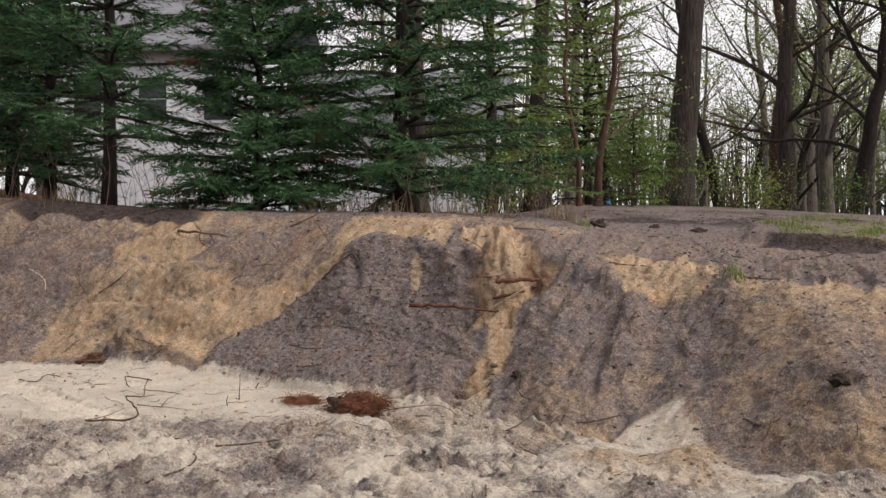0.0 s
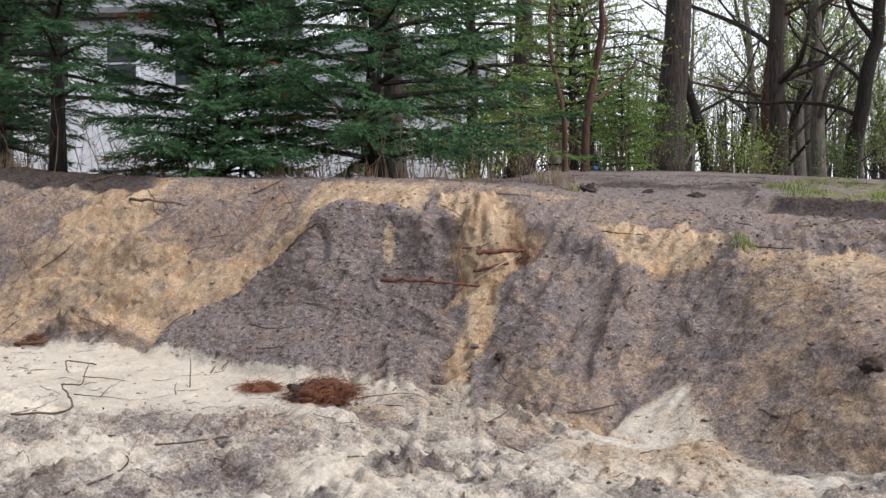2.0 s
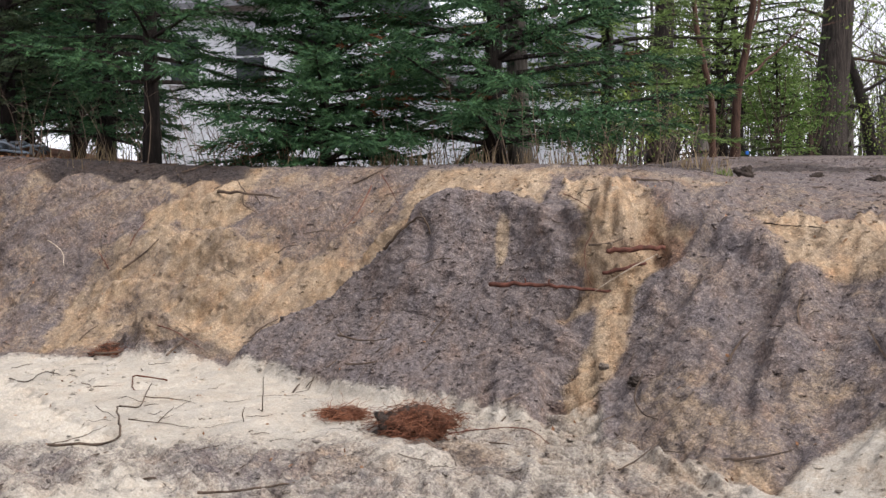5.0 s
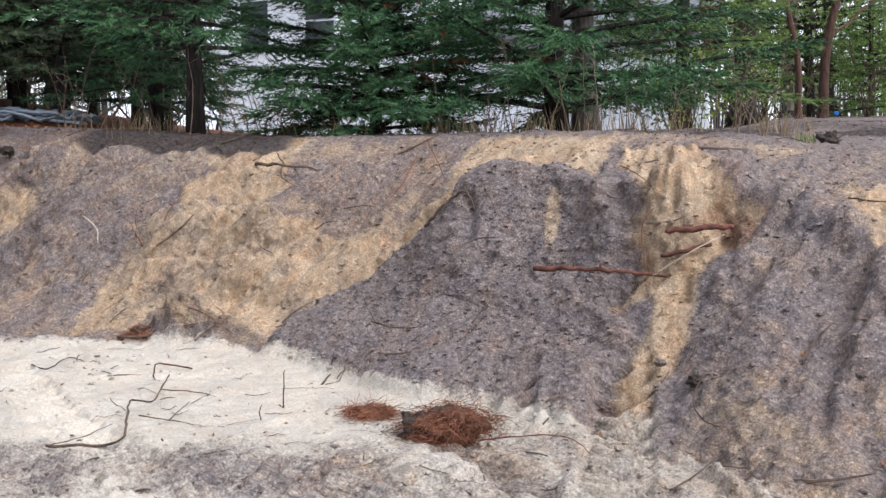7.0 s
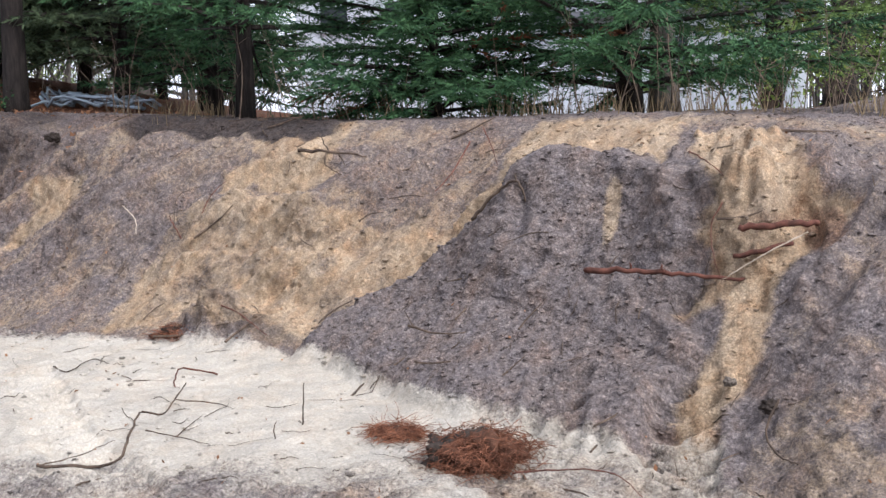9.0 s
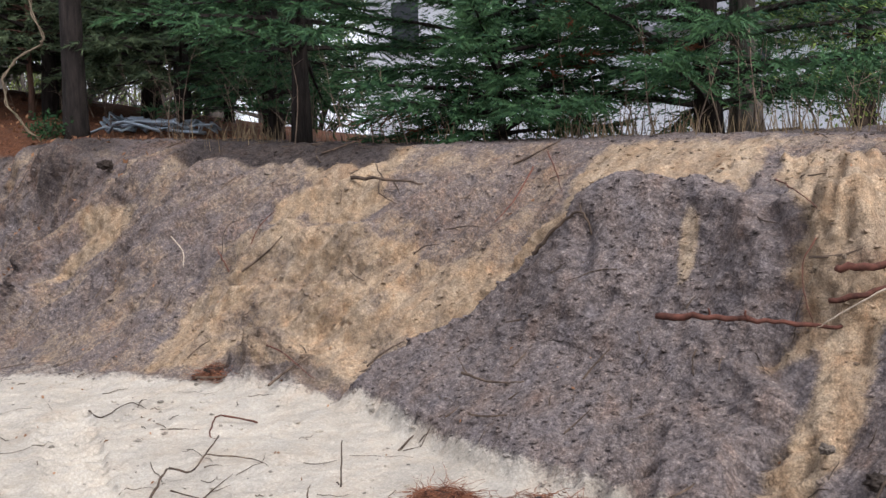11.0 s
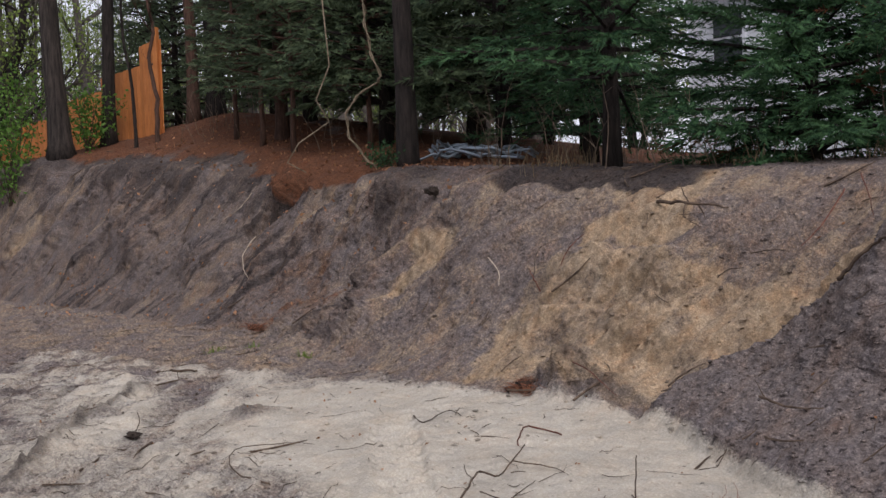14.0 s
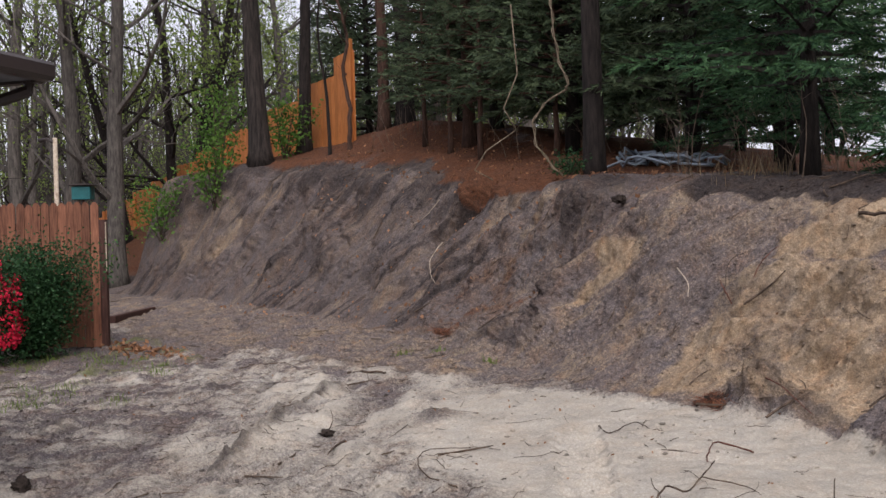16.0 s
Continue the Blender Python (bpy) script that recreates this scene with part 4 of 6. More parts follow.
def conifer(x, y, height, radius, trunk_r, seed, needles, label, clear=0.8, density=1.0, lean=0.0, blade=0.075, bark=None, top_taper=0.75, rust=0.0, z=None, whorl_gap=0.2):
    rng = random.Random(seed)
    z = ground_z(x, y) - 0.06 if z is None else z
    t = thing("spruce_tree", x, y, z, label, "conifer tree", "conifers on the bank")
    tv, tf = [], []
    steps = 10
    pts = [Vector((lean * i / steps * height + rng.uniform(-1, 1) * trunk_r * 0.3 * (i > 0), rng.uniform(-1, 1) * trunk_r * 0.3 * (i > 0), height * i / steps)) for i in range(steps + 1)]
    rad = [trunk_r * (1.25 if i == 0 else 1) * (1 - 0.9 * i / steps) + 0.006 for i in range(steps + 1)]
    tube(pts, rad, 10, tv, tf)
    put("trunk", mesh_from("trunk", tv, tf, bark or BARK_DARK, True), t)
    bv, bf, nv_, nf, rv, rf = [], [], [], [], [], []
    h = clear
    while h < height - 0.25:
        f = (h - clear) / (height - clear)
        around = rng.randint(4, 6)
        turn = rng.uniform(0, 6.28)
        k = h / height * steps
        c = pts[min(int(k), steps - 1)].lerp(pts[min(int(k) + 1, steps)], k - int(k))
        for j in range(around):
            a = turn + 6.283 * j / around + rng.uniform(-.35, .35)
            L = radius * (1 - f) ** top_taper * rng.uniform(0.55, 1.12) + 0.15
            d = Vector((math.cos(a), math.sin(a), 0.12 + 0.5 * f + rng.uniform(-.15, .12)))
            lp, lr, _ = limb_tube(rng, c, d, L, 0.012 + 0.011 * L, 6, -0.035, 0.07, bv, bf, 4, 0.2)
            worn = rust * 3 * (rng.random() < .35) * (1 - 0.7 * f)
            n = max(6, int(L * 26 * density))
            for i in range(n):
                g = 0.18 + 0.82 * (i + rng.random()) / n
                s = g * 6
                q = lp[min(int(s), 5)].lerp(lp[min(int(s) + 1, 6)], s - int(s))
                along = (lp[min(int(s) + 1, 6)] - lp[min(int(s), 5)]).normalized()
                sd = along.cross(Vector((0, 0, 1))).normalized() * rng.choice((-1, 1))
                w = (along * 0.75 + sd * rng.uniform(0.35, 1.0) + Vector((0, 0, rng.uniform(-.5, .22)))).normalized()
                V, Fc = (rv, rf) if rng.random() < worn * g else (nv_, nf)
                needle_spray(rng, q, w, (0.16 + 0.3 * L * (1 - g) + 0.06 * rng.random()), V, Fc, 16, blade)
            needle_spray(rng, lp[5], (lp[6] - lp[5]).normalized(), L / 5, nv_, nf, 12, blade)
        h += whorl_gap * rng.uniform(0.6, 1.3)
    tagged(put("branchwork", mesh_from("branchwork", bv, bf, bark or BARK_DARK), t), kind="stuff")
    tagged(put("foliage", mesh_from("foliage", nv_, nf, needles), t), kind="stuff")
    if rf:
        tagged(put("browned_foliage", mesh_from("browned_foliage", rv, rf, NEEDLES_RUST), t, "rust-brown dying needle tips"), kind="stuff")
    return t


def leaf_cluster(rng, p, spread, count, size, verts, faces):
    for _ in range(count):
        q = p + Vector((rng.gauss(0, 1), rng.gauss(0, 1), rng.gauss(0, 1))) * spread
        a = Vector((rng.uniform(-1, 1), rng.uniform(-1, 1), rng.uniform(-1, 1))).normalized()
        c = a.cross(Vector((rng.uniform(-1, 1), rng.uniform(-1, 1), rng.uniform(-1, 1)))).normalized()
        s = size * rng.uniform(0.6, 1.3)
        b = len(verts)
        verts += [tuple(q - a * s), tuple(q + c * s * 0.55), tuple(q + a * s), tuple(q - c * s * 0.55)]
        faces.append((b, b + 1, b + 2, b + 3))


def broadleaf(x, y, height, trunk_r, seed, bark, label, leaves=None, leaf_count=0, fork=0.45, lean=(0.0, 0.0), wander=0.06, limbs=9, depth=3, leaf_size=0.035, z=None, steps=14,
              name="bare_tree", category="tree", flare=1.5, spread=0.2, group="trees in the spring wood"):
    rng = random.Random(seed)
    z = ground_z(x, y) - 0.08 if z is None else z
    t = thing(name, x, y, z, label, category, group)
    tv, tf, bv, bf, lv, lf = [], [], [], [], [], []
    p, pts, rad = Vector((0, 0, 0)), [Vector((0, 0, 0))], [trunk_r * flare]
    drift = Vector((lean[0], lean[1], 1)).normalized()
    d = drift.copy()
    for i in range(steps):
        d = (d * 0.7 + drift * 0.3 + Vector((rng.uniform(-1, 1), rng.uniform(-1, 1), 0)) * wander).normalized()
        p = p + d * (height / steps)
        pts.append(p.copy())
        rad.append(trunk_r * (1 - 0.82 * (i + 1) / steps))
    pts.insert(1, pts[0].lerp(pts[1], 0.35))
    rad.insert(1, trunk_r * (1 + (flare - 1) * 0.25))
    tube(pts, rad, 12 if trunk_r > 0.1 else 7, tv, tf)
    put("trunk", mesh_from("trunk", tv, tf, bark, True), t)

    def grow(start, direction, length, radius, level):
        lp, lr, dd = limb_tube(rng, start, direction, length, radius, 6 if level else 8, 0.03, 0.2, bv, bf, 5 if level == 0 else 3, 0.3)
        if leaves and level >= depth - 1 and rng.random() < 0.8:
            for q in lp[2:]:
                leaf_cluster(rng, q, spread, leaf_count, leaf_size, lv, lf)
        if level + 1 >= depth:
            return
        for i in range(rng.randint(3, 5)):
            k = rng.randint(2, len(lp) - 1)
            out = Vector((rng.uniform(-1, 1), rng.uniform(-1, 1), rng.uniform(-.3, .9)))
            along = (lp[k] - lp[k - 1]).normalized()
            grow(lp[k], (along * 0.8 + out * 0.8).normalized(), length * rng.uniform(0.35, 0.65), lr[k] * 0.6, level + 1)

    for i in range(limbs):
        f = fork + (1 - fork) * (i + rng.random() * 0.8) / limbs
        k = min(int(f * (len(pts) - 1)), len(pts) - 2)
        a = rng.uniform(0, 6.283)
        grow(pts[k], Vector((math.cos(a), math.sin(a), rng.uniform(0.15, 0.9))), height * rng.uniform(0.18, 0.36) * (1.15 - 0.5 * f), rad[k] * rng.uniform(0.28, 0.55), 0)
    if bv:
        tagged(put("branchwork", mesh_from("branchwork", bv, bf, bark), t), kind="stuff")
    if lv:
        tagged(put("foliage", mesh_from("foliage", lv, lf, leaves), t), kind="stuff")
    return t



# conifers along the edge
conifer(-4.54, 10.4, 6.5, 1.45, .075, 1, NEEDLES, "dark green spruce with a bare lower trunk at the bank's edge", 0.85, 0.95)
conifer(-1.28, 11.4, 9.0, 2.15, .095, 2, NEEDLES, "large dark spruce with low spreading boughs behind the crest", 0.3, 1.15, rust=.05, whorl_gap=.2)
conifer(-2.93, 10.95, 4.4, 1.45, .05, 8, NEEDLES, "bushy spruce with rust-brown tips and boughs down to the ground", 0.12, 1.5, rust=.14, whorl_gap=.15)
conifer(-0.3, 14.6, 8.0, 1.7, .09, 3, NEEDLES_YELLOW, "younger yellow-green pine beside the dark spruce", 0.6, 0.5, blade=.09)
conifer(-6.3, 12.6, 7.5, 1.2, .08, 9, NEEDLES, "dark spruce standing behind the edge row", 0.4, 0.8)
conifer(2.26, 19.0, 1.9, .55, .03, 10, NEEDLES_YELLOW, "small young cedar in the underwood", 0.05, 1.0, blade=.06, whorl_gap=.12)
conifer(1.5, 21.5, 7.0, 2.0, .09, 11, NEEDLES_YELLOW, "thin yellow-green pine deeper in the wood", 0.7, 0.4, blade=.1)
shade = conifer(-7.6, 12.6, 8.5, 1.5, .09, 12, NEEDLES_SHADE, "dark shaded cedar of the dense stand", .7, 0.4, blade=.11)
shade_b = conifer(-9.0, 13.6, 8.0, 1.6, .08, 13, NEEDLES_SHADE, "dark shaded cedar of the dense stand", .6, 0.5, blade=.11)
place = random.Random(21)
for i, (x, y) in enumerate(((-9.6, 12.5), (-11.9, 13.1), (-12.9, 13.9), (-10.3, 13.4), (-11.4, 14.6), (-8.2, 15.2), (-9.8, 16.4), (-12.2, 17.5), (-10.9, 20.6), (-16.0, 15.6), (-18.4, 14.9), (-21.5, 16.2))):
    c = copy_thing(shade if i % 2 else shade_b, pose(x, y, ground_z(x, y) - .08, 0, 0, place.uniform(0, 360)))
    c.scale = (1, 1, 1)
    c.scale *= place.uniform(.85, 1.15)
bush = conifer(-11.56, 11.9, 3.6, .75, .035, 14, NEEDLES_SHADE, "thin young cedar with a bare reddish stem", 0.9, 0.6, bark=BARK_RED)
for x, y in ((-10.6, 11.7), (-12.47, 12.1), (-9.6, 12.2)):
    copy_thing(bush, pose(x, y, ground_z(x, y) - .05, 0, 0, place.uniform(0, 360)))

# broadleaved trees that stand singly
broadleaf(-7.9, 11.2, 9, .13, 30, BARK_DARK, "straight dark pine trunk with a pale patch of bark", None, 0, .5, (0, 0), .01, limbs=5, name="pine_trunk", flare=1.2)
broadleaf(-1.2, 12.7, 11, .13, 31, BARK_GREY, "pale grey trunk half hidden by spruce boughs", LEAF_SPRING, 1, .5, (0, 0), .02, limbs=6)
broadleaf(3.62, 23.0, 14, .36, 5, BARK_OAK, "tall oak with thick furrowed dark bark", LEAF_SPRING, 1, .5, (.07, 0), .03, limbs=9, flare=1.35)
broadleaf(6.77, 26.0, 13, .24, 6, BARK_OAK, "dark oak with leafy vine shoots on its trunk", LEAF_SPRING, 2, .2, (.04, 0), .09, limbs=14, steps=30)
broadleaf(6.5, 26.4, 12, .17, 36, BARK_RED, "leaning reddish trunk crossing its neighbour", LEAF_SPRING, 1, .2, (.12, 0), .16, limbs=10, steps=34)
broadleaf(8.15, 25.0, 12, .2, 37, BARK_DARK, "crooked dark trunk with twisting limbs", LEAF_SPRING, 2, .15, (.02, 0), .2, limbs=13, steps=34)
broadleaf(9.0, 24.0, 12, .22, 38, BARK_DARK, "crooked dark trunk with twisting limbs", LEAF_SPRING, 2, .15, (-.05, 0), .2, limbs=13, steps=34)
broadleaf(5.14, 26.0, 11, .15, 39, BARK_DARK, "slim dark leaning tree forking low", LEAF_SPRING, 2, .12, (-.03, 0), .18, limbs=13, steps=30)
broadleaf(.36, 19.0, 12, .2, 40, BARK_DARK, "dark trunk behind the young pines", LEAF_SPRING, 1, .4, (.05, 0), .04, limbs=8)
broadleaf(1.16, 17.6, 6, .055, 7, BARK_RED, "slender reddish sapling in the underwood", LEAF_SPRING, 1, .3, (0, 0), .12, limbs=9, steps=24, name="sapling")
broadleaf(1.5, 17.9, 6, .08, 41, BARK_RED, "slender reddish sapling that forks into a Y", LEAF_SPRING, 1, .25, (.1, 0), .12, limbs=9, steps=24, name="sapling")
broadleaf(-17.1, 11.62, 12, .2, 42, BARK_OAK, "stout grey-brown tree with vines round its foot", LEAF_SPRING, 1, .3, (-.03, 0), .04, limbs=9)
broadleaf(-17.2, 12.62, 12, .13, 43, BARK_DARK, "black straight trunk in front of the orange fence", None, 0, .45, (.06, 0), .01, limbs=6)
broadleaf(-15.1, 13.1, 12, .11, 44, BARK_RED, "reddish-brown trunk with a dark twin", LEAF_SPRING, 1, .35, (0, 0), .03, limbs=8)
broadleaf(-15.0, 13.5, 12, .17, 45, BARK_DARK, "dark trunk leaning on its reddish twin", LEAF_SPRING, 1, .35, (.02, 0), .03, limbs=8)
broadleaf(-15.0, 12.3, 5, .045, 46, BARK_RED, "crooked sapling bent over the bank's edge", None, 0, .3, (-.25, 0), .25, limbs=7, name="sapling", steps=24)
broadleaf(-15.2, 12.0, 5, .035, 47, BARK_DARK, "thin bare sapling on the bank's edge", None, 0, .3, (.05, 0), .12, limbs=6, name="sapling")
broadleaf(-11.6, 12.3, 9, .1, 48, BARK_RED, "thin reddish trunk among the cedars", None, 0, .4, (0, 0), .03, limbs=5)

# the spring wood round about: three kinds of tree, planted again and again
kinds = [broadleaf(-20.0, 18.0, 13, .2, 50, BARK_GREY, "grey woodland tree in first leaf", LEAF_SPRING, 2, .2, (.03, 0), .1, limbs=17, depth=3, leaf_size=.06, spread=.35),
         broadleaf(-23.0, 10.9, 14, .22, 51, BARK_GREY, "tall grey woodland trunk with high branches", LEAF_SPRING, 2, .25, (0, 0), .07, limbs=16, depth=3, leaf_size=.06, spread=.35),
         broadleaf(-27.0, 14.0, 12, .15, 52, BARK_DARK, "thin dark woodland tree with many limbs", LEAF_SPRING, 2, .12, (-.03, 0), .15, limbs=18, depth=3, leaf_size=.06, spread=.35)]
spots = []
for _ in range(85):
    spots.append((place.uniform(-60, -19), place.uniform(5, 52)))
for _ in range(60):
    spots.append((place.uniform(0, 34), place.uniform(27, 75)))
for _ in range(14):
    spots.append((place.uniform(-18, 0), place.uniform(42, 70)))
for i, (x, y) in enumerate(spots):
    if y < 20 and x > -21:
        continue
    c = copy_thing(kinds[i % 3], pose(x, y, ground_z(x, y) - .1, 0, 0, place.uniform(0, 360)))
    c.scale *= place.uniform(.7, 1.15)


def shrub(x, y, r, h, seed, leaf, label, count=240, size=.035, name="shrub", spread=.09, group="shrubs", stems=9, wood=None):
    """A bush: stems from one root, leaves in clumps with gaps between them."""
    rng = random.Random(seed)
    t = thing(name, x, y, ground_z(x, y) - .03, label, "shrub", group)
    bv, bf, lv, lf = [], [], [], []
    tips = []
    for i in range(stems):
        a = 6.283 * i / stems + rng.uniform(-.4, .4)
        lean_out = rng.uniform(.1, 1.0) * r / h
        pts, _, _ = limb_tube(rng, (rng.uniform(-.05, .05), rng.uniform(-.05, .05), 0), (math.cos(a) * lean_out, math.sin(a) * lean_out, 1), h * rng.uniform(.65, 1.0), .012, 6, 0, .14, bv, bf, 4, .3)
        tips += pts[2:]
    for _ in range(count):
        p = rng.choice(tips) + Vector((rng.gauss(0, 1), rng.gauss(0, 1), rng.gauss(0, .8))) * r * .22
        p.z = max(p.z, .04)
        leaf_cluster(rng, p, spread, 7, size, lv, lf)
    tagged(put("branchwork", mesh_from("branchwork", bv, bf, wood or TWIG_WOOD), t), kind="stuff")
    tagged(put("foliage", mesh_from("foliage", lv, lf, leaf), t), kind="stuff")
    return t


for i, (x, y, r, h) in enumerate(((2.2, 18.5, 1.0, 1.6), (.3, 17.2, .9, 1.5), (3.0, 20.5, 1.2, 1.7), (4.6, 21.5, 1.1, 1.3), (-.6, 17.8, .9, 1.9), (6.0, 24.0, 1.2, 1.5), (1.3, 20.0, 1.2, 2.2), (5.4, 23.2, .8, 1.0),
                                   (7.6, 23.5, 1.0, 1.1), (-.2, 13.0, .6, .9))):
    shrub(x, y, r, h, 70 + i, LEAF_SPRING if i % 2 else LEAF_GREEN, "loose spring-green undergrowth at the wood's edge", 85, .028, "undergrowth_bush", .14, "undergrowth", 12)
for i, (x, y, r, h) in enumerate(((-17.6, 10.9, .7, 1.5), (-18.5, 11.4, .8, 1.8), (-19.5, 10.6, .9, 1.3), (-20.5, 9.0, 1.2, 1.6), (-17.2, 12.2, .6, 1.2))):
    shrub(x, y, r, h, 90 + i, LEAF_GREEN, "fresh green bush at the end of the bank", 170, .04, "green_bush", .1, "green bushes")
shrub(-8.2, 11.1, .35, .3, 97, LEAF_SHRUB, "low dark evergreen bush at the vine's foot", 110, .02, "low_bush", .05)

# far wood: a hazy mass of thin stems and twigs beyond the single trees
fv, ff, gv, gf = [], [], [], []
far = random.Random(5)
for i in range(2500):
    if i % 5 < 2:
        x, y = far.uniform(-20, 75), far.uniform(70, 110)
    else:
        x, y = far.uniform(-110, -55), far.uniform(5, 80)
    z = ground_z(x, y) - .2
    h, r = far.uniform(7, 15), far.uniform(.05, .16)
    lx, ly = far.uniform(-.6, .6), far.uniform(-.6, .6)
    tube([(x, y, z), (x + lx, y + ly, z + h * .5), (x + 2 * lx + far.uniform(-.5, .5), y + 2 * ly, z + h)], [r, r * .7, r * .2], 3, fv, ff)
    for _ in range(7):
        k = far.uniform(.25, .95)
        p = Vector((x + 2 * lx * k, y + 2 * ly * k, z + h * k))
        q = p + Vector((far.uniform(-1, 1), far.uniform(-1, 1), far.uniform(.2, 1.2))) * far.uniform(1, 2.4)
        tube([p, q], [r * .35, r * .08], 3, fv, ff)
        leaf_cluster(far, q, .7, 4, .1, gv, gf)
tagged(put("far_wood", mesh_from("far_wood", fv, ff, BARK_GREY)), "hazy grey stems of the wood beyond", "woodland", kind="stuff")
tagged(put("far_leaves", mesh_from("far_leaves", gv, gf, LEAF_SPRING)), "first pale leaves of the wood beyond", "woodland", kind="stuff")


# ---- sticks and roots ----
def stick(name, points, radius, material, label, category="stick", group="sticks and roots", twigs=(), lift=0.5, tip=0.45, jitter=0.25):
    """A crooked stick through the points; twigs are lists of points of their own."""
    rng = random.Random(len(points) * 31 + int(abs(points[0][0]) * 1000))
    o = Vector(points[0])
    t = thing(name, *o, label, category, group)

    def run(pts, r, end):
        r *= .62
        fine, rad = [], []
        pts = [Vector(p) - o + Vector((0, 0, r * lift)) for p in pts]
        ends = [pts[0]] + pts + [pts[-1]]
        for a, b, c, d in zip(ends[:-3], ends[1:-2], ends[2:-1], ends[3:]):
            for k in range(6):
                f = k / 6
                q = b * 2 + (c - a) * f + (a * 2 - b * 5 + c * 4 - d) * f * f + (b * 3 - a - c * 3 + d) * f ** 3
                fine.append(q * .5 + Vector((rng.uniform(-1, 1), rng.uniform(-1, 1), rng.uniform(-1, 1))) * (r * jitter + (c - b).length * .003) * (k > 0) * 2)
        fine.append(pts[-1])
        m = len(fine) - 1
        rad = [r * (1 - (1 - end) * i / m) * rng.uniform(.85, 1.15) for i in range(m + 1)]
        return tube(fine, rad, 7)

    v, f = run(points, radius, tip)
    put("stem", mesh_from("stem", v, f, material, True), t)
    for w in twigs:
        v, f = run(w, radius * .55, .3)
        put("side_twig", mesh_from("side_twig", v, f, material, True), t)
    return t


stick("long_root", [(-.66, 7.06, 1.0), (-.42, 7.08, 1.0), (-.2, 7.15, .975), (.02, 7.26, .945), (.16, 7.36, .95)], .023, ROOT_WOOD,
      "long reddish root sticking out across the cut", twigs=[[(-.3, 7.11, .985), (-.31, 7.1, 1.03)], [(-.44, 7.08, 1.0), (-.45, 7.07, 1.04)]])
stick("broken_root", [(.03, 7.2, 1.19), (.2, 7.24, 1.2), (.36, 7.36, 1.2)], .026, ROOT_WOOD, "thick torn red root end in the tan cut", tip=.9)
stick("broken_root", [(0, 7.22, 1.06), (.12, 7.24, 1.08), (.25, 7.34, 1.11)], .02, ROOT_WOOD, "torn dark root stub in the tan cut", tip=.8)
stick("pale_root", [(.32, 7.28, 1.17), (.18, 7.2, 1.1), (.02, 7.16, 1.0), (-.04, 7.14, .96)], .007, PALE_ROOT, "thin pale root bending down from the cut")
stick("dead_branch", [(-3.24, 9.0, 1.67), (-2.98, 8.98, 1.65), (-2.69, 9.0, 1.61)], .022, TWIG_WOOD, "dark dead branch lying across the sand face",
      twigs=[[(-2.98, 8.98, 1.65), (-3.12, 9.12, 1.78)], [(-3.0, 8.98, 1.65), (-2.97, 8.9, 1.56), (-2.84, 8.9, 1.49)], [(-2.9, 8.98, 1.64), (-2.84, 8.95, 1.55)]])
stick("arched_root", [(-1.57, 8.05, 1.2), (-1.43, 8.03, 1.34), (-1.28, 8.0, 1.42), (-1.22, 7.98, 1.3)], .019, TWIG_WOOD, "arched dark root on the ridge of the dark pile",
      twigs=[[(-1.28, 8.0, 1.42), (-1.3, 8.1, 1.47), (-1.1, 8.05, 1.45)]])
stick("forked_branch", [(-2.76, 5.76, .25), (-2.47, 5.88, .25), (-2.51, 6.05, .3), (-2.75, 6.45, .33), (-2.62, 6.46, .33), (-2.69, 6.69, .38), (-2.7, 6.77, .42)], .012, TWIG_WOOD,
      "dark forked branch lying on the pale sand", twigs=[[(-2.6, 6.3, .29), (-2.41, 6.27, .28), (-2.2, 6.23, .27)], [(-2.41, 6.27, .28), (-2.42, 6.5, .33)], [(-2.76, 5.76, .25), (-2.68, 5.91, .26), (-2.62, 6.1, .29)],
                                                          [(-2.69, 6.65, .36), (-2.5, 6.75, .33), (-2.35, 6.7, .31)]])
stick("bent_twig", [(-4.0, 7.26, .36), (-3.79, 7.15, .36), (-3.82, 7.4, .39), (-3.63, 7.34, .37)], .008, TWIG_WOOD, "thin bent twig on the pale sand", group="twigs on the sand")
stick("bent_twig", [(-3.4, 7.04, .34), (-3.2, 7.08, .35), (-2.98, 7.1, .35)], .006, TWIG_WOOD, "thin bent twig on the pale sand", group="twigs on the sand")
stick("curled_root", [(-2.86, 7.3, .36), (-3.05, 7.24, .4), (-3.0, 7.1, .37), (-2.95, 7.02, .34), (-2.82, 6.97, .33)], .009, ROOT_WOOD, "curled rust-coloured root on the sand", group="twigs on the sand")
stick("upright_twig", [(-1.91, 6.57, .25), (-1.905, 6.57, .36), (-1.9, 6.58, .5)], .008, TWIG_WOOD, "thin twig standing upright in the sand", group="twigs on the sand")
stick("upright_twig", [(-1.93, 6.36, .25), (-1.94, 6.36, .33), (-1.93, 6.37, .36)], .006, TWIG_WOOD, "thin twig standing upright in the sand", group="twigs on the sand")
stick("upright_twig", [(-1.86, 6.2, .25), (-1.79, 6.13, .28)], .007, TWIG_WOOD, "short dark twig poking from the sand", group="twigs on the sand")
stick("berm_branch", [(1.82, 6.95, 1.24), (1.95, 6.68, 1.23), (2.08, 6.44, 1.22)], .012, TWIG_WOOD, "dark stick beside the grass tuft on the berm", twigs=[[(1.84, 6.9, 1.24), (1.76, 6.82, 1.16)]])
stick("berm_twig", [(.14, 5.76, .22), (.24, 5.92, .25), (.33, 6.07, .3)], .008, TWIG_WOOD, "dark twig at the foot of the berm")
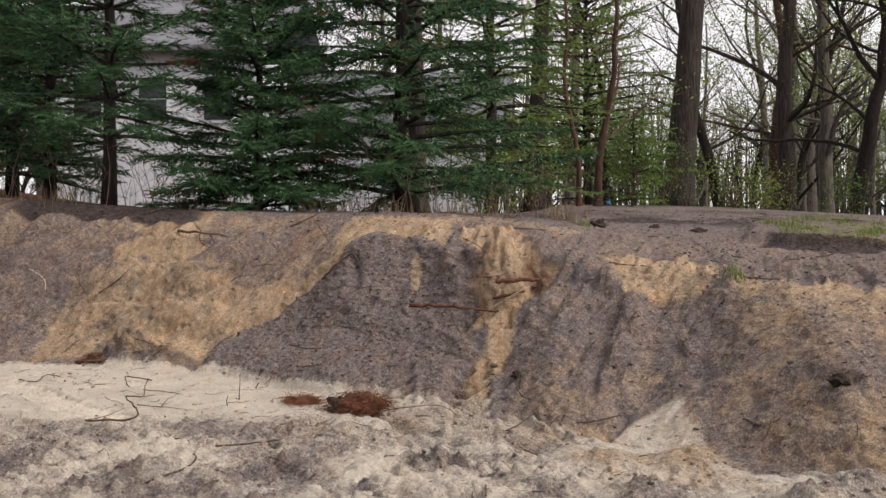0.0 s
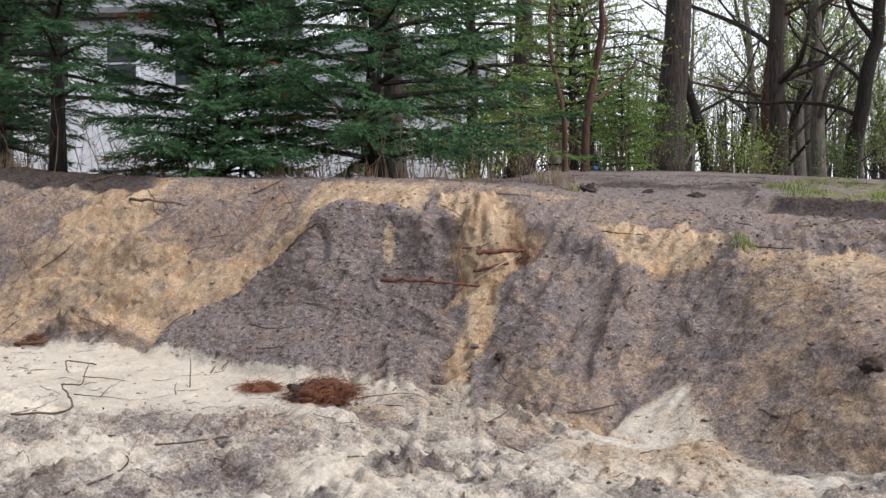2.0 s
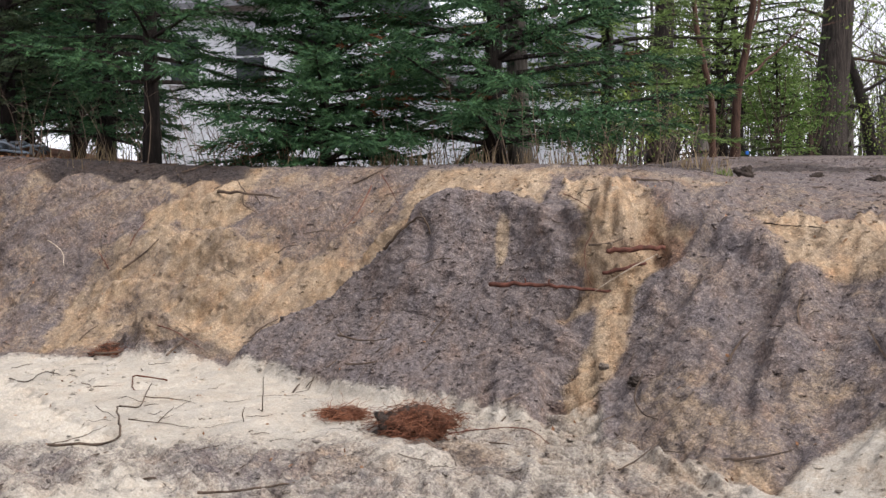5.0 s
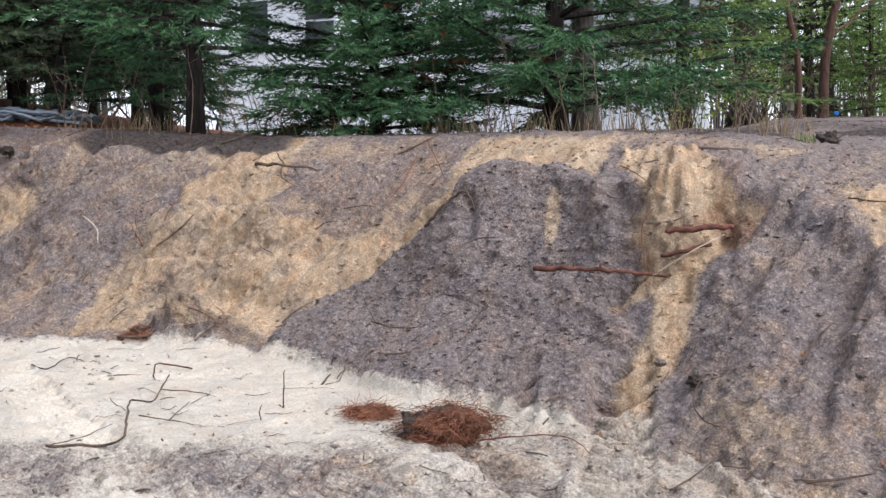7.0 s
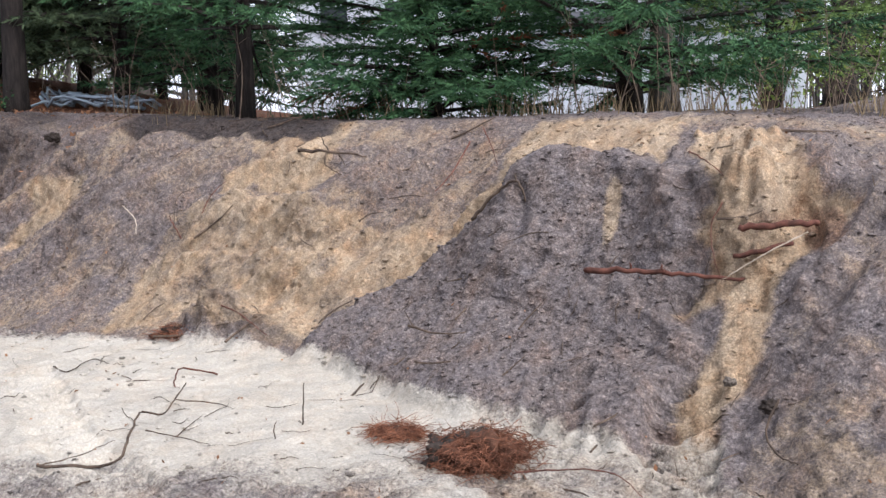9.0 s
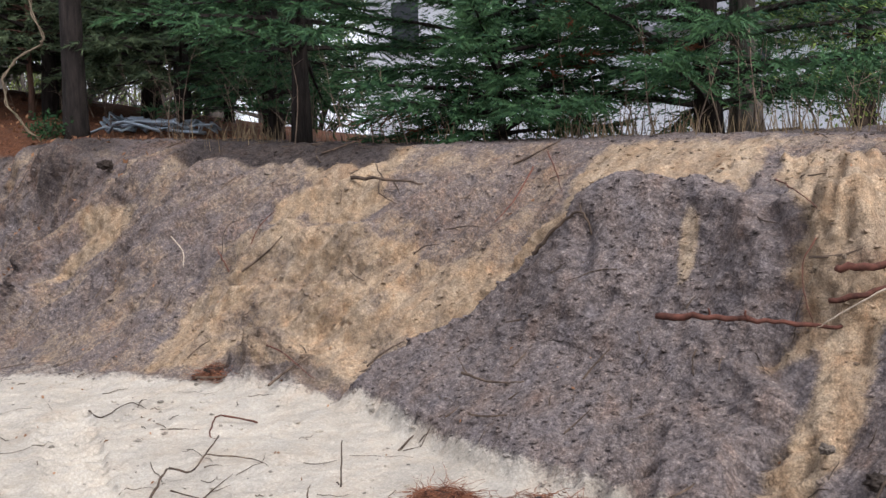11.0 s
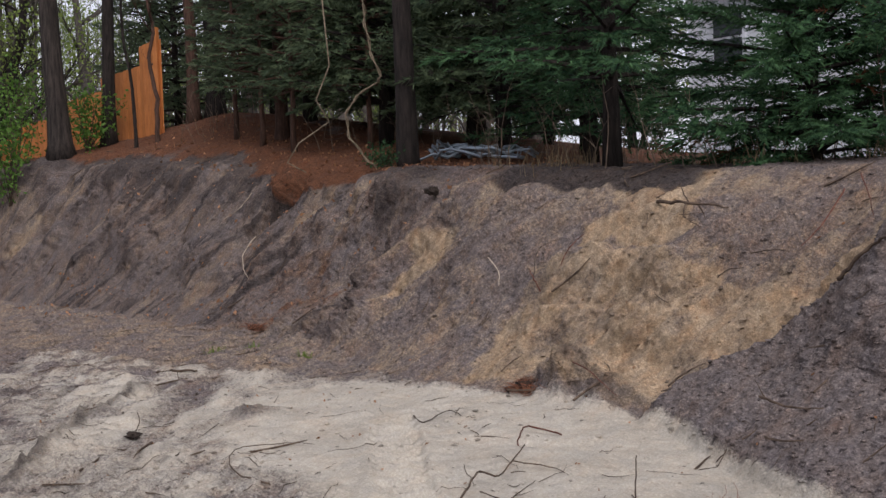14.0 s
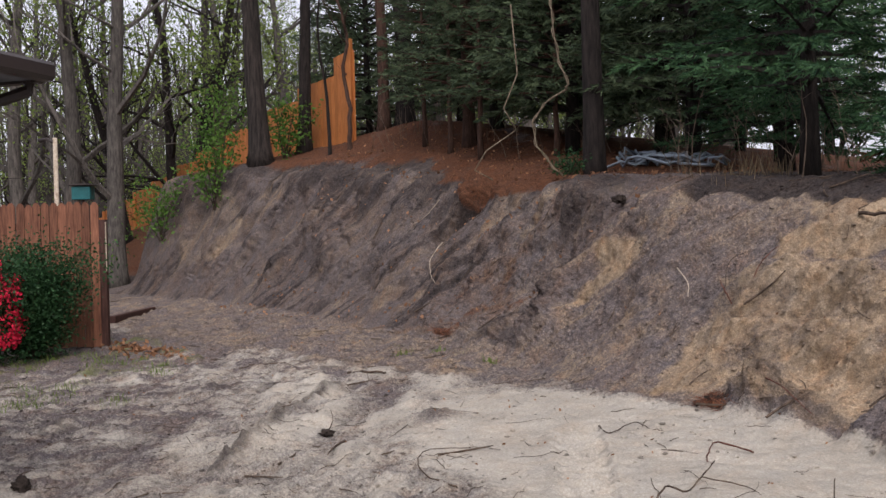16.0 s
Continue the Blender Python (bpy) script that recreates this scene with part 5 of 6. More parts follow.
stick("floor_branch", [(-1.76, 4.28, .14), (-1.66, 4.6, .16), (-1.64, 4.74, .2), (-1.76, 4.92, .2)], .011, TWIG_WOOD, "dark crooked branch on the churned sand")
stick("floor_branch", [(-1.66, 5.18, .19), (-1.45, 5.22, .2), (-1.27, 5.34, .21)], .011, TWIG_WOOD, "dark straight stick on the churned sand")
stick("floor_branch", [(-2.15, 5.3, .19), (-1.95, 5.36, .2)], .014, TWIG_WOOD, "short thick stick on the churned sand")
stick("floor_branch", [(-1.26, 4.94, .17), (-1.16, 4.8, .18), (-1.06, 4.7, .16)], .007, TWIG_WOOD, "dark straight stick on the churned sand")
stick("looped_twig", [(-3.65, 5.85, .27), (-3.96, 5.88, .27), (-4.24, 6.02, .29), (-4.36, 6.2, .31), (-4.15, 6.34, .33)], .008, TWIG_WOOD, "thin looped branch lying on the grey sand", twigs=[[(-4.2, 6.2, .3), (-4.0, 6.2, .31)], [(-4.3, 6.12, .3), (-4.15, 6.12, .31)]])
stick("short_log", [(-7.33, 7.45, .37), (-7.18, 7.55, .38), (-7.03, 7.66, .38)], .02, TWIG_WOOD, "short bare stick on the sand by the weeds", tip=.8)
stick("stub_twig", [(-5.52, 6.17, .26), (-5.5, 6.2, .34), (-5.56, 6.22, .4)], .007, TWIG_WOOD, "thin twig standing in a dark clod")
stick("white_root", [(-4.74, 8.9, 1.29), (-4.58, 8.78, 1.24), (-4.5, 8.74, 1.18), (-4.47, 8.7, 1.08)], .009, PALE_ROOT, "bent whitish root hanging on the bank", group="roots in the bank")
stick("root_stub", [(-4.04, 8.66, 1.05), (-4.1, 8.66, 1.15), (-4.14, 8.66, 1.22)], .009, ROOT_WOOD, "upright brown root stub in the bank", group="roots in the bank")
stick("root_stub", [(-3.9, 8.7, 1.2), (-3.8, 8.7, 1.36), (-3.72, 8.78, 1.46)], .007, ROOT_WOOD, "slanting brown rootlet on the sand face", group="roots in the bank")
stick("white_root", [(-10.15, 10.62, 2.05), (-10.28, 10.5, 1.85), (-10.5, 10.45, 1.74)], .012, PALE_ROOT, "bent whitish root hanging on the bank", group="roots in the bank")
stick("white_root", [(-9.56, 10.22, 1.5), (-9.66, 10.1, 1.3), (-9.45, 9.95, 1.1), (-9.3, 9.9, 1.02)], .011, PALE_ROOT, "bent whitish root hanging on the bank", group="roots in the bank")
stick("white_root", [(-12.8, 10.95, 2.2), (-12.9, 10.85, 2.05), (-13.2, 10.8, 1.98)], .013, PALE_ROOT, "bent whitish root hanging on the bank", group="roots in the bank")
stick("snag_root", [(.24, 6.5, .56), (.2, 6.4, .46), (.24, 6.36, .38), (.32, 6.34, .35)], .009, TWIG_WOOD, "dark root dangling from the berm")
stick("snag_root", [(1.5, 6.85, .86), (1.42, 6.66, .8), (1.35, 6.5, .72)], .009, TWIG_WOOD, "dark root dangling from the berm")
stick("snag_root", [(.95, 7.5, 1.35), (1.1, 7.42, 1.33), (1.25, 7.4, 1.32)], .008, TWIG_WOOD, "dark twig on the berm's pale top")
stick("dark_twig", [(-1.72, 7.42, .66), (-1.55, 7.38, .63), (-1.38, 7.38, .64)], .011, TWIG_WOOD, "dark twig half buried in the dark pile", twigs=[[(-1.69, 7.42, .66), (-1.75, 7.43, .74)]])
stick("dark_twig", [(-.95, 7.2, .42), (-.8, 7.1, .4), (-.62, 7.1, .41)], .006, TWIG_WOOD, "dark twig half buried in the dark pile")

for label, radius, wood, points in (
        ("dark red root torn bare on the grey slab", .008, ROOT_WOOD, [(-1.9, 9.25, 1.8), (-1.75, 8.98, 1.65), (-1.62, 8.7, 1.53)]),
        ("dark red root torn bare on the grey slab", .009, ROOT_WOOD, [(-1.95, 9.1, 1.7), (-1.98, 8.85, 1.5), (-2.06, 8.7, 1.36)]),
        ("short dark root in the grey slab", .008, TWIG_WOOD, [(-2.57, 8.6, 1.17), (-2.5, 8.62, 1.22), (-2.4, 8.62, 1.23)]),
        ("short dark root in the grey slab", .007, TWIG_WOOD, [(-2.4, 8.72, 1.32), (-2.24, 8.7, 1.34), (-2.13, 8.68, 1.33)]),
        ("root hanging over the head of the tan cut", .006, ROOT_WOOD, [(-.28, 7.8, 1.56), (-.15, 7.5, 1.5), (-.06, 7.38, 1.43)]),
        ("thin root hanging down the tan cut", .005, ROOT_WOOD, [(-.06, 7.33, 1.31), (-.11, 7.3, 1.2), (-.09, 7.24, 1.05), (-.05, 7.2, .95)]),
        ("thin brown root curling out of the sand face", .006, TWIG_WOOD, [(-4.1, 8.66, 1.13), (-4.2, 8.86, 1.35), (-4.04, 8.93, 1.43)]),
        ("reddish root on the damp heap", .008, ROOT_WOOD, [(-3.28, 8.0, .66), (-3.12, 7.95, .62), (-2.85, 7.85, .5)])):
    stick("bare_root", points, radius, wood, label, group="roots in the bank")

# rootlets and bits of wood scattered over bank and floor
rv_, rf_ = [], []
rr = random.Random(77)
flat_prob = np.cumsum(prob / prob.sum())
for _ in range(520):
    k = int(np.searchsorted(flat_prob, rr.random()))
    p = Vector((GX.ravel()[k], GY.ravel()[k], GZ.ravel()[k]))
    n = Vector((NX.ravel()[k], NY.ravel()[k], NZ.ravel()[k]))
    L = rr.uniform(.05, .26)
    d = Vector((rr.uniform(-1, 1), rr.uniform(-1, 1), rr.uniform(-1, .4)))
    d = (d - n * d.dot(n) * .8).normalized()
    pts = [p + n * .004]
    for _ in range(4):
        d = (d + Vector((rr.uniform(-1, 1), rr.uniform(-1, 1), rr.uniform(-1, .8))) * .3).normalized()
        pts.append(pts[-1] + d * L / 4 + n * rr.uniform(-.004, .008))
    r = rr.uniform(.0018, .0048)
    tube(pts, [r, r, r * .9, r * .7, r * .4], 4, rv_, rf_)
for _ in range(240):
    x, y = rr.uniform(-7.5, .8), rr.uniform(4.2, 7.9)
    a, L = rr.gauss(.5, .9), rr.choice((.04, .06, .08, .1, .16, .3))
    pts = []
    for k in range(6):
        px, py = x + math.cos(a) * L * k / 5, y + math.sin(a) * L * k / 5
        a += rr.uniform(-.12, .12)
        pts.append((px, py, ground_z(px, py) + rr.uniform(.0, .012)))
    r = rr.uniform(.0012, .0028)
    tube(pts, [r, r, r, r * .9, r * .7, r * .4], 4, rv_, rf_)
tagged(put("scattered_rootlets", mesh_from("scattered_rootlets", rv_, rf_, TWIG_WOOD)), "thin dark rootlets and twig bits strewn over the soil", "rootlets", kind="stuff")


def clod(x, y, z, r, material, label, flat=.75, seed=1, name="clod", group="clods"):
    """A crumbly lump of earth, dented and broken."""
    bm = bmesh.new()
    bmesh.ops.create_icosphere(bm, subdivisions=4, radius=1)
    for v in bm.verts:
        q = v.co * 1.5 + Vector((seed * 3.1, seed, 0))
        k = 1 + .6 * noise.noise(q) + .4 * noise.noise(q * 2.7) + .22 * noise.noise(q * 6.1) + .12 * noise.noise(q * 13)
        v.co = Vector((v.co.x * r * k * 1.15, v.co.y * r * k, v.co.z * r * flat * k))
    ob = part(name, bm, material, None, "", True)
    ob.matrix_world = pose(x, y, z + r * .15)
    return tagged(ob, label, "clod", group)


def crumbly(name, dark, light):
    m, n, l, b = node_material(name, .97, .08)
    co = obj_coord(n)
    g = noise_node(n, l, co, 45, 6, .75)
    l.new(ramp_node(n, l, g, [(.3, dark), (.7, light)]), b.inputs["Base Color"])
    bump_node(n, l, b, g, .8, .008)
    return m


PEAT = crumbly("dark_peat", (.015, .012, .01), (.06, .047, .04))
GREYSOIL = crumbly("grey_clod", (.065, .053, .044), (.18, .15, .125))
REDSOIL = crumbly("rooty_clod", (.03, .014, .01), (.12, .06, .038))
clod(.98, 9.25, 1.72, .06, PEAT, "dark clod with grass on the plateau", .9, 1)
clod(2.0, 9.6, 1.66, .06, PEAT, "dark clod of topsoil on the plateau", .8, 2)
clod(1.6, 9.9, 1.7, .06, PEAT, "dark clod of topsoil on the plateau", .8, 12)
clod(.02, 6.84, .55, .022, GREYSOIL, "brown clod lying in the tan chute", .8, 3)
clod(.2, 6.62, .5, .035, PEAT, "dark overhanging lump at the berm's flank", .8, 4)
clod(-.44, 7.12, .52, .025, PEAT, "dark clod at the head of the tyre mark", .8, 5)
clod(-5.46, 6.13, .26, .045, PEAT, "dark clod on the grey sand", .5, 6)
clod(-5.92, 4.25, .12, .05, PEAT, "dark clod near the weedy edge", 1.1, 8)
clod(-6.05, 9.65, 1.88, .05, PEAT, "dark clod stuck under the crest", .9, 10)
clod(1.75, 6.9, 1.1, .07, GREYSOIL, "sandy lump on the berm's lip", .8, 13)
clod(2.1, 6.42, 1.1, .07, GREYSOIL, "sandy lump on the berm's lip", .8, 14)
clod(2.08, 5.0, ground_z(2.08, 5.0), .045, PEAT, "dark dug-out lump in the berm's side", .8, 15)


def root_tangle(x, y, z, rx, ry, rz, count, seed, name, label, clods=1):
    """A torn-out root ball: a dark core in a tangle of fine reddish roots."""
    rng = random.Random(seed)
    t = thing(name, x, y, z, label, "root ball", "root balls")
    for i in range(clods):
        bm = bmesh.new()
        bmesh.ops.create_icosphere(bm, subdivisions=4, radius=1)
        for v in bm.verts:
            q = v.co * 1.3 + Vector((seed, i * 2.0, 0))
            v.co *= .8 + .6 * noise.noise(q) + .35 * noise.noise(q * 2.6) + .2 * noise.noise(q * 6) + .12 * noise.noise(q * 13)
            v.co = Vector((v.co.x * rx * .75 + (i - .3) * rx * .55, v.co.y * ry * .75, v.co.z * rz * .75 + rz * .2))
        # the first lump's near-black colour stands in for a shaded hollow
        part("earth_core", bm, PEAT if i == 0 else REDSOIL, t, "earth core, a hollow's shade painted in its first lump", True)
    v_, f_ = [], []
    for _ in range(count):
        a, b = rng.uniform(0, 6.283), rng.uniform(-.1, 1.2)
        p = Vector((math.cos(a) * math.cos(b) * rx, math.sin(a) * math.cos(b) * ry, math.sin(b) * rz * .9 + .02)) * rng.uniform(.6, 1.05)
        p.x += rng.uniform(-.1, .9) * rx * (clods - 1) * .7
        d = Vector((rng.uniform(-1, 1), rng.uniform(-1, 1), rng.uniform(-.5, .2))).normalized()
        pts = [p]
        L = rng.uniform(.04, .15)
        for _ in range(4):
            d = (d + Vector((rng.uniform(-1, 1), rng.uniform(-1, 1), rng.uniform(-.7, .5))) * .5).normalized()
            q = pts[-1] + d * L / 4
            q.z = max(q.z, .005)
            pts.append(q)
        r = rng.uniform(.0008, .002)
        tube(pts, [r, r, r, r * .8, r * .5], 3, v_, f_)
    tagged(put("root_mat", mesh_from("root_mat", v_, f_, RED_ROOTLET), t, "tangle of fine reddish roots"), kind="stuff")
    return t


RED_ROOTLET = wood_like("red_rootlet", (0.05, 0.02, 0.012), (0.24, 0.1, 0.055), 20, (1, 1, 1), .9, .4, .3)
root_tangle(-1.0, 6.36, .25, .22, .26, .15, 1500, 3, "root_ball", "torn-out root ball with red-brown fine roots on the floor", 2)
root_tangle(-1.42, 6.56, .28, .15, .09, .05, 600, 4, "root_wisp", "flat wisp of red-brown fine roots on the sand", 1)
root_tangle(-3.6, 8.0, .44, .2, .12, .09, 500, 5, "root_clump", "red-brown root clump at the foot of the sand face", 1)
root_tangle(-8.6, 9.45, .5, .3, .14, .07, 500, 6, "root_clump", "rust-coloured roots at the foot of the grey bank", 2)
stick("root_tail", [(-.72, 6.08, .3), (-.5, 6.1, .33), (-.32, 6.06, .34), (-.2, 6.0, .28)], .006, ROOT_WOOD, "long thin root trailing from the root ball")

# ---- grass ----
def grass(spots, seed, name, label, blades=60, h=.09, material=None):
    rng = random.Random(seed)
    v, f = [], []
    for x, y, r in spots:
        for _ in range(blades):
            a, d = rng.uniform(0, 6.283), r * math.sqrt(rng.random())
            px, py = x + d * math.cos(a), y + d * math.sin(a)
            pz = ground_z(px, py)
            hh, w = h * rng.uniform(.4, 1.3), rng.uniform(.002, .005)
            lx, ly = rng.uniform(-.5, .5) * hh, rng.uniform(-.5, .5) * hh
            b = len(v)
            c, s = math.cos(a) * w, math.sin(a) * w
            v += [(px - s, py + c, pz - .01), (px + s, py - c, pz - .01), (px + lx * .5 + s * .7, py + ly * .5 - c * .7, pz + hh * .6), (px + lx * .5 - s * .7, py + ly * .5 + c * .7, pz + hh * .6), (px + lx, py + ly, pz + hh)]
            f += [(b, b + 1, b + 2, b + 3), (b + 3, b + 2, b + 4)]
    return tagged(put(name, mesh_from(name, v, f, material or GRASS)), label, "grass", kind="stuff")


gr = random.Random(9)
grass([(1.79, 6.8, .12), (1.86, 6.72, .08), (.85, 9.35, .1)] + [(gr.uniform(2.7, 6), gr.uniform(8.7, 10.5), .16) for _ in range(30)], 1, "grass_tufts", "short spring grass on the plateau's edge", 50, .06)
grass([(gr.uniform(-12, -8.2), gr.uniform(4.2, 6.6), .2) for _ in range(34)] + [(-9.74, 6.7, .12), (-10.5, 6.75, .15), (-7.72, 8.75, .1), (-7.85, 8.4, .12), (-6.6, 8.5, .08)], 2, "yard_grass", "sparse grass and weeds at the yard's edge", 50, .06)
grass([(gr.uniform(-5.6, 1.5), gr.uniform(9.9, 11.4), .3) for _ in range(40)], 3, "dry_stems", "dry stems and sparse grass under the spruces", 14, .2, DRY_GRASS)

# fallen leaves by the fence foot and in the litter
dv, df = [], []
dr = random.Random(15)
for _ in range(420):
    x, y = dr.gauss(-11.4, .55), dr.gauss(7.05, .12)
    leaf_cluster(dr, Vector((x, y, ground_z(x, y) + .012)), .012, 1, .035, dv, df)
for _ in range(900):
    x, y = dr.uniform(-15, -5.5), dr.uniform(9.5, 13)
    leaf_cluster(dr, Vector((x, y, ground_z(x, y) + .01)), .015, 1, .03, dv, df)
for _ in range(300):
    x, y = dr.uniform(-10, 1.5), dr.uniform(5.5, 9)
    leaf_cluster(dr, Vector((x, y, ground_z(x, y) + .006)), .006, 1, .014, dv, df)
tagged(put("fallen_leaves", mesh_from("fallen_leaves", dv, df, DRY_LEAF)), "dry brown leaves fallen on the ground", "leaves", kind="stuff")

# ---- the yard: picket fence, bushes, eave, posts ----
def picket_mesh(w, h, t, ear):
    bm = bmesh.new()
    prof = [(-w / 2, 0), (w / 2, 0), (w / 2, h - ear), (w / 2 - ear * .7, h), (-w / 2 + ear * .7, h), (-w / 2, h - ear)]
    front = [bm.verts.new((x, -t / 2, z)) for x, z in prof]
    back = [bm.verts.new((x, t / 2, z)) for x, z in prof]
    bm.faces.new(front)
    bm.faces.new(back[::-1])
    for i in range(6):
        j = (i + 1) % 6
        bm.faces.new((front[j], front[i], back[i], back[j]))
    bmesh.ops.recalc_face_normals(bm, faces=bm.faces)
    me = bpy.data.meshes.new("picket")
    bm.to_mesh(me)
    bm.free()
    return me


fence = thing("picket_fence", -12.3, 7.0, .27, "red-brown stained stockade fence ending at the yard", "fence", rz=53.2)
picket_me = picket_mesh(.098, 1.82, .02, .045)
picket_me.materials.append(FENCE_BROWN)
fr = random.Random(3)
for i in range(36):
    ob = put("picket", picket_me, fence)
    ob.matrix_basis = pose(-.14 - i * .105, fr.uniform(-.006, .006), .02 + fr.uniform(-.015, .015), 0, fr.uniform(-.5, .5), 0)
for z in (.35, .95, 1.55):
    part("rail", box_bm(3.8, .04, .09, -1.95, .035, z), FENCE_POST, fence)
part("end_post", box_bm(.085, .09, 1.62, -.045, .01, .81), FENCE_POST, fence, "dark end post")
part("post_strip", box_bm(.016, .012, .62, .004, -.042, 1.28, .002), PALE_ROOT, fence, "pale strip on the end post")

shrub(-12.05, 5.95, .74, 1.4, 61, LEAF_SHRUB, "dense dark evergreen bush before the fence", 4200, .022, "evergreen_bush", .07, stems=26)
az = shrub(-11.75, 5.35, .42, 1.25, 62, LEAF_SHRUB, "red azalea in full flower beside the evergreen", 260, .022, "azalea_bush", .06, stems=14)
fl, ff2 = [], []
ar = random.Random(63)
for _ in range(1500):
    a, b = ar.uniform(0, 6.283), ar.uniform(-.6, 1.5)
    p = Vector((math.cos(a) * math.cos(b) * .48, math.sin(a) * math.cos(b) * .48, .66 + math.sin(b) * .6)) * (.9 + .28 * noise.noise(Vector((math.cos(a) * 2, math.sin(a) * 2, b * 2))) + ar.uniform(-.08, .06))
    leaf_cluster(ar, p, .025, 3, .024, fl, ff2)
tagged(put("blossom", mesh_from("blossom", fl, ff2, AZALEA), az, "bright red blossom"), kind="stuff")

# a house corner whose eave reaches into view beside the fence
house = thing("brown_house", -4.99, 4.14, 0.0, "low house with a dark brown eave and gutter", "house", rz=125.6)
part("wall", box_bm(2.9, 5, 2.42, -2.05, 3.1, 1.21), WHITE_SIDING, house)
roof_bm = bmesh.new()
rvs = [roof_bm.verts.new(p) for p in ((0, 0, 2.47), (-4, 0, 2.47), (-4, 6, 2.47), (0, 6, 2.47), (0, 0, 2.56), (-4, 0, 2.56), (-4, 6, 2.56), (0, 6, 2.56), (-2, 2, 3.4), (-2, 4, 3.4))]
for q_ in ((0, 1, 2, 3), (0, 4, 5, 1), (1, 5, 6, 2), (2, 6, 7, 3), (3, 7, 4, 0), (4, 8, 5), (5, 8, 9, 6), (6, 9, 7), (7, 9, 8, 4)):
    roof_bm.faces.new([rvs[i] for i in q_])
bmesh.ops.recalc_face_normals(roof_bm, faces=roof_bm.faces)
part("roof", roof_bm, GREY_SHINGLE, house)
part("gutter", box_bm(4.0, .1, .1, -1.95, -.055, 2.51, .02), DARK_METAL, house, "dark brown gutter")
part("gutter", box_bm(.1, 6.0, .1, .055, 3.0, 2.51, .02), DARK_METAL, house, "dark brown gutter")
v, f = tube([(.04, .08, 2.47), (.04, .08, 2.42), (-.05, .2, 2.36), (-.4, .55, 2.3), (-.5, .57, 2.24), (-.5, .57, .2)], [.035] * 6, 8)
put("downspout", mesh_from("downspout", v, f, DARK_METAL), house, "bent brown downspout")

pole = thing("metal_post", -18.7, 8.3, ground_z(-18.7, 8.3) - .05, "slim grey post with a small lamp arm", "post")
v, f = tube([(0, 0, 0), (0, 0, 3.2)], [.045, .04], 8)
put("shaft", mesh_from("shaft", v, f, PALE_ROOT, True), pole)
v, f = tube([(0, 0, 3.1), (-.12, -.1, 3.18), (-.25, -.2, 3.16)], [.03, .03, .05], 8)
put("lamp_arm", mesh_from("lamp_arm", v, f, DARK_METAL, True), pole)
boxy = thing("bird_box", -18.45, 8.7, ground_z(-18.45, 8.7), "teal nesting box with a dark roof on a stake", "bird box", rz=53)
part("box", box_bm(.34, .26, .24, 0, 0, 2.12, .01), TEAL, boxy)
part("roof", box_bm(.44, .36, .03, 0, 0, 2.27, .01), DARK_METAL, boxy)
v, f = tube([(0, 0, 0), (0, 0, 2.0)], [.025, .025], 6)
put("stake", mesh_from("stake", v, f, FENCE_POST), boxy)
plank = thing("timber_edging", -15.45, 8.48, ground_z(-15.45, 8.48) - .02, "long dark timber lying on the ground", "timber", rz=141.9)
part("beam", box_bm(2.0, .1, .11, 0, 0, .06, .012), FENCE_POST, plank)
# stepped cedar fence behind the hill's crest
ofence = thing("cedar_fence", -15.5, 12.7, 0, "bright orange cedar fence stepping down the hill", "fence")
board_me = picket_mesh(.14, 1.9, .02, .0)
board_me.materials.append(FENCE_ORANGE)
ux, uy = -.992, .126
for p_ in range(10):
    zb = 3.1 - .235 * p_
    for i in range(16):
        s_ = p_ * 2.4 + i * .15
        ob = put("board", board_me, ofence)
        rise = (.35 * (i < 6) if p_ == 0 else .0)
        ob.matrix_basis = pose(ux * s_, uy * s_, zb - .35 + rise + fr.uniform(-.01, .01), 0, 0, 172.8)
    v, f = tube([(ux * p_ * 2.4, uy * p_ * 2.4 - .06, zb - .5), (ux * p_ * 2.4, uy * p_ * 2.4 - .06, zb + 1.75 + (.35 if p_ == 0 else 0))], [.06, .06], 4)
    put("post", mesh_from("post", v, f, FENCE_ORANGE), ofence)

# ---- the white house behind the spruces ----
def plain_house(x, y, z, w, d, h, ridge, label, windows, rz=0.0):
    t = thing("white_house", x, y, z, label, "house", rz=rz)
    part("wall", box_bm(w, d, h, w / 2, d / 2, h / 2, 0), WHITE_SIDING, t)
    bm = bmesh.new()
    o = .45
    pts = [(-o, -o, h - .1), (w + o, -o, h - .1), (w + o, d / 2, h + ridge), (-o, d / 2, h + ridge), (-o, d + o, h - .1), (w + o, d + o, h - .1)]
    lo_ = [bm.verts.new(p) for p in pts]
    hi_ = [bm.verts.new((p[0], p[1], p[2] + .15)) for p in pts]
    for q in ((0, 1, 2, 3), (3, 2, 5, 4)):
        bm.faces.new([lo_[i] for i in q])
        bm.faces.new([hi_[i] for i in reversed(q)])
    for a, b in ((0, 1), (1, 2), (2, 5), (5, 4), (4, 3), (3, 0)):
        bm.faces.new((lo_[a], lo_[b], hi_[b], hi_[a]))
    bmesh.ops.recalc_face_normals(bm, faces=bm.faces)
    part("roof", bm, GREY_SHINGLE, t)
    for wx, wz in windows:
        win = part("window", box_bm(1.0, .08, 1.4, wx, -.03, wz, .01), WHITE_SIDING, t, "white-framed window")
        for k in (-1, 1):
            part("pane", box_bm(.8, .02, .58, wx, -.08, wz + k * .32, .004), GLASS_DARK, win, "dark glass pane")
    return t


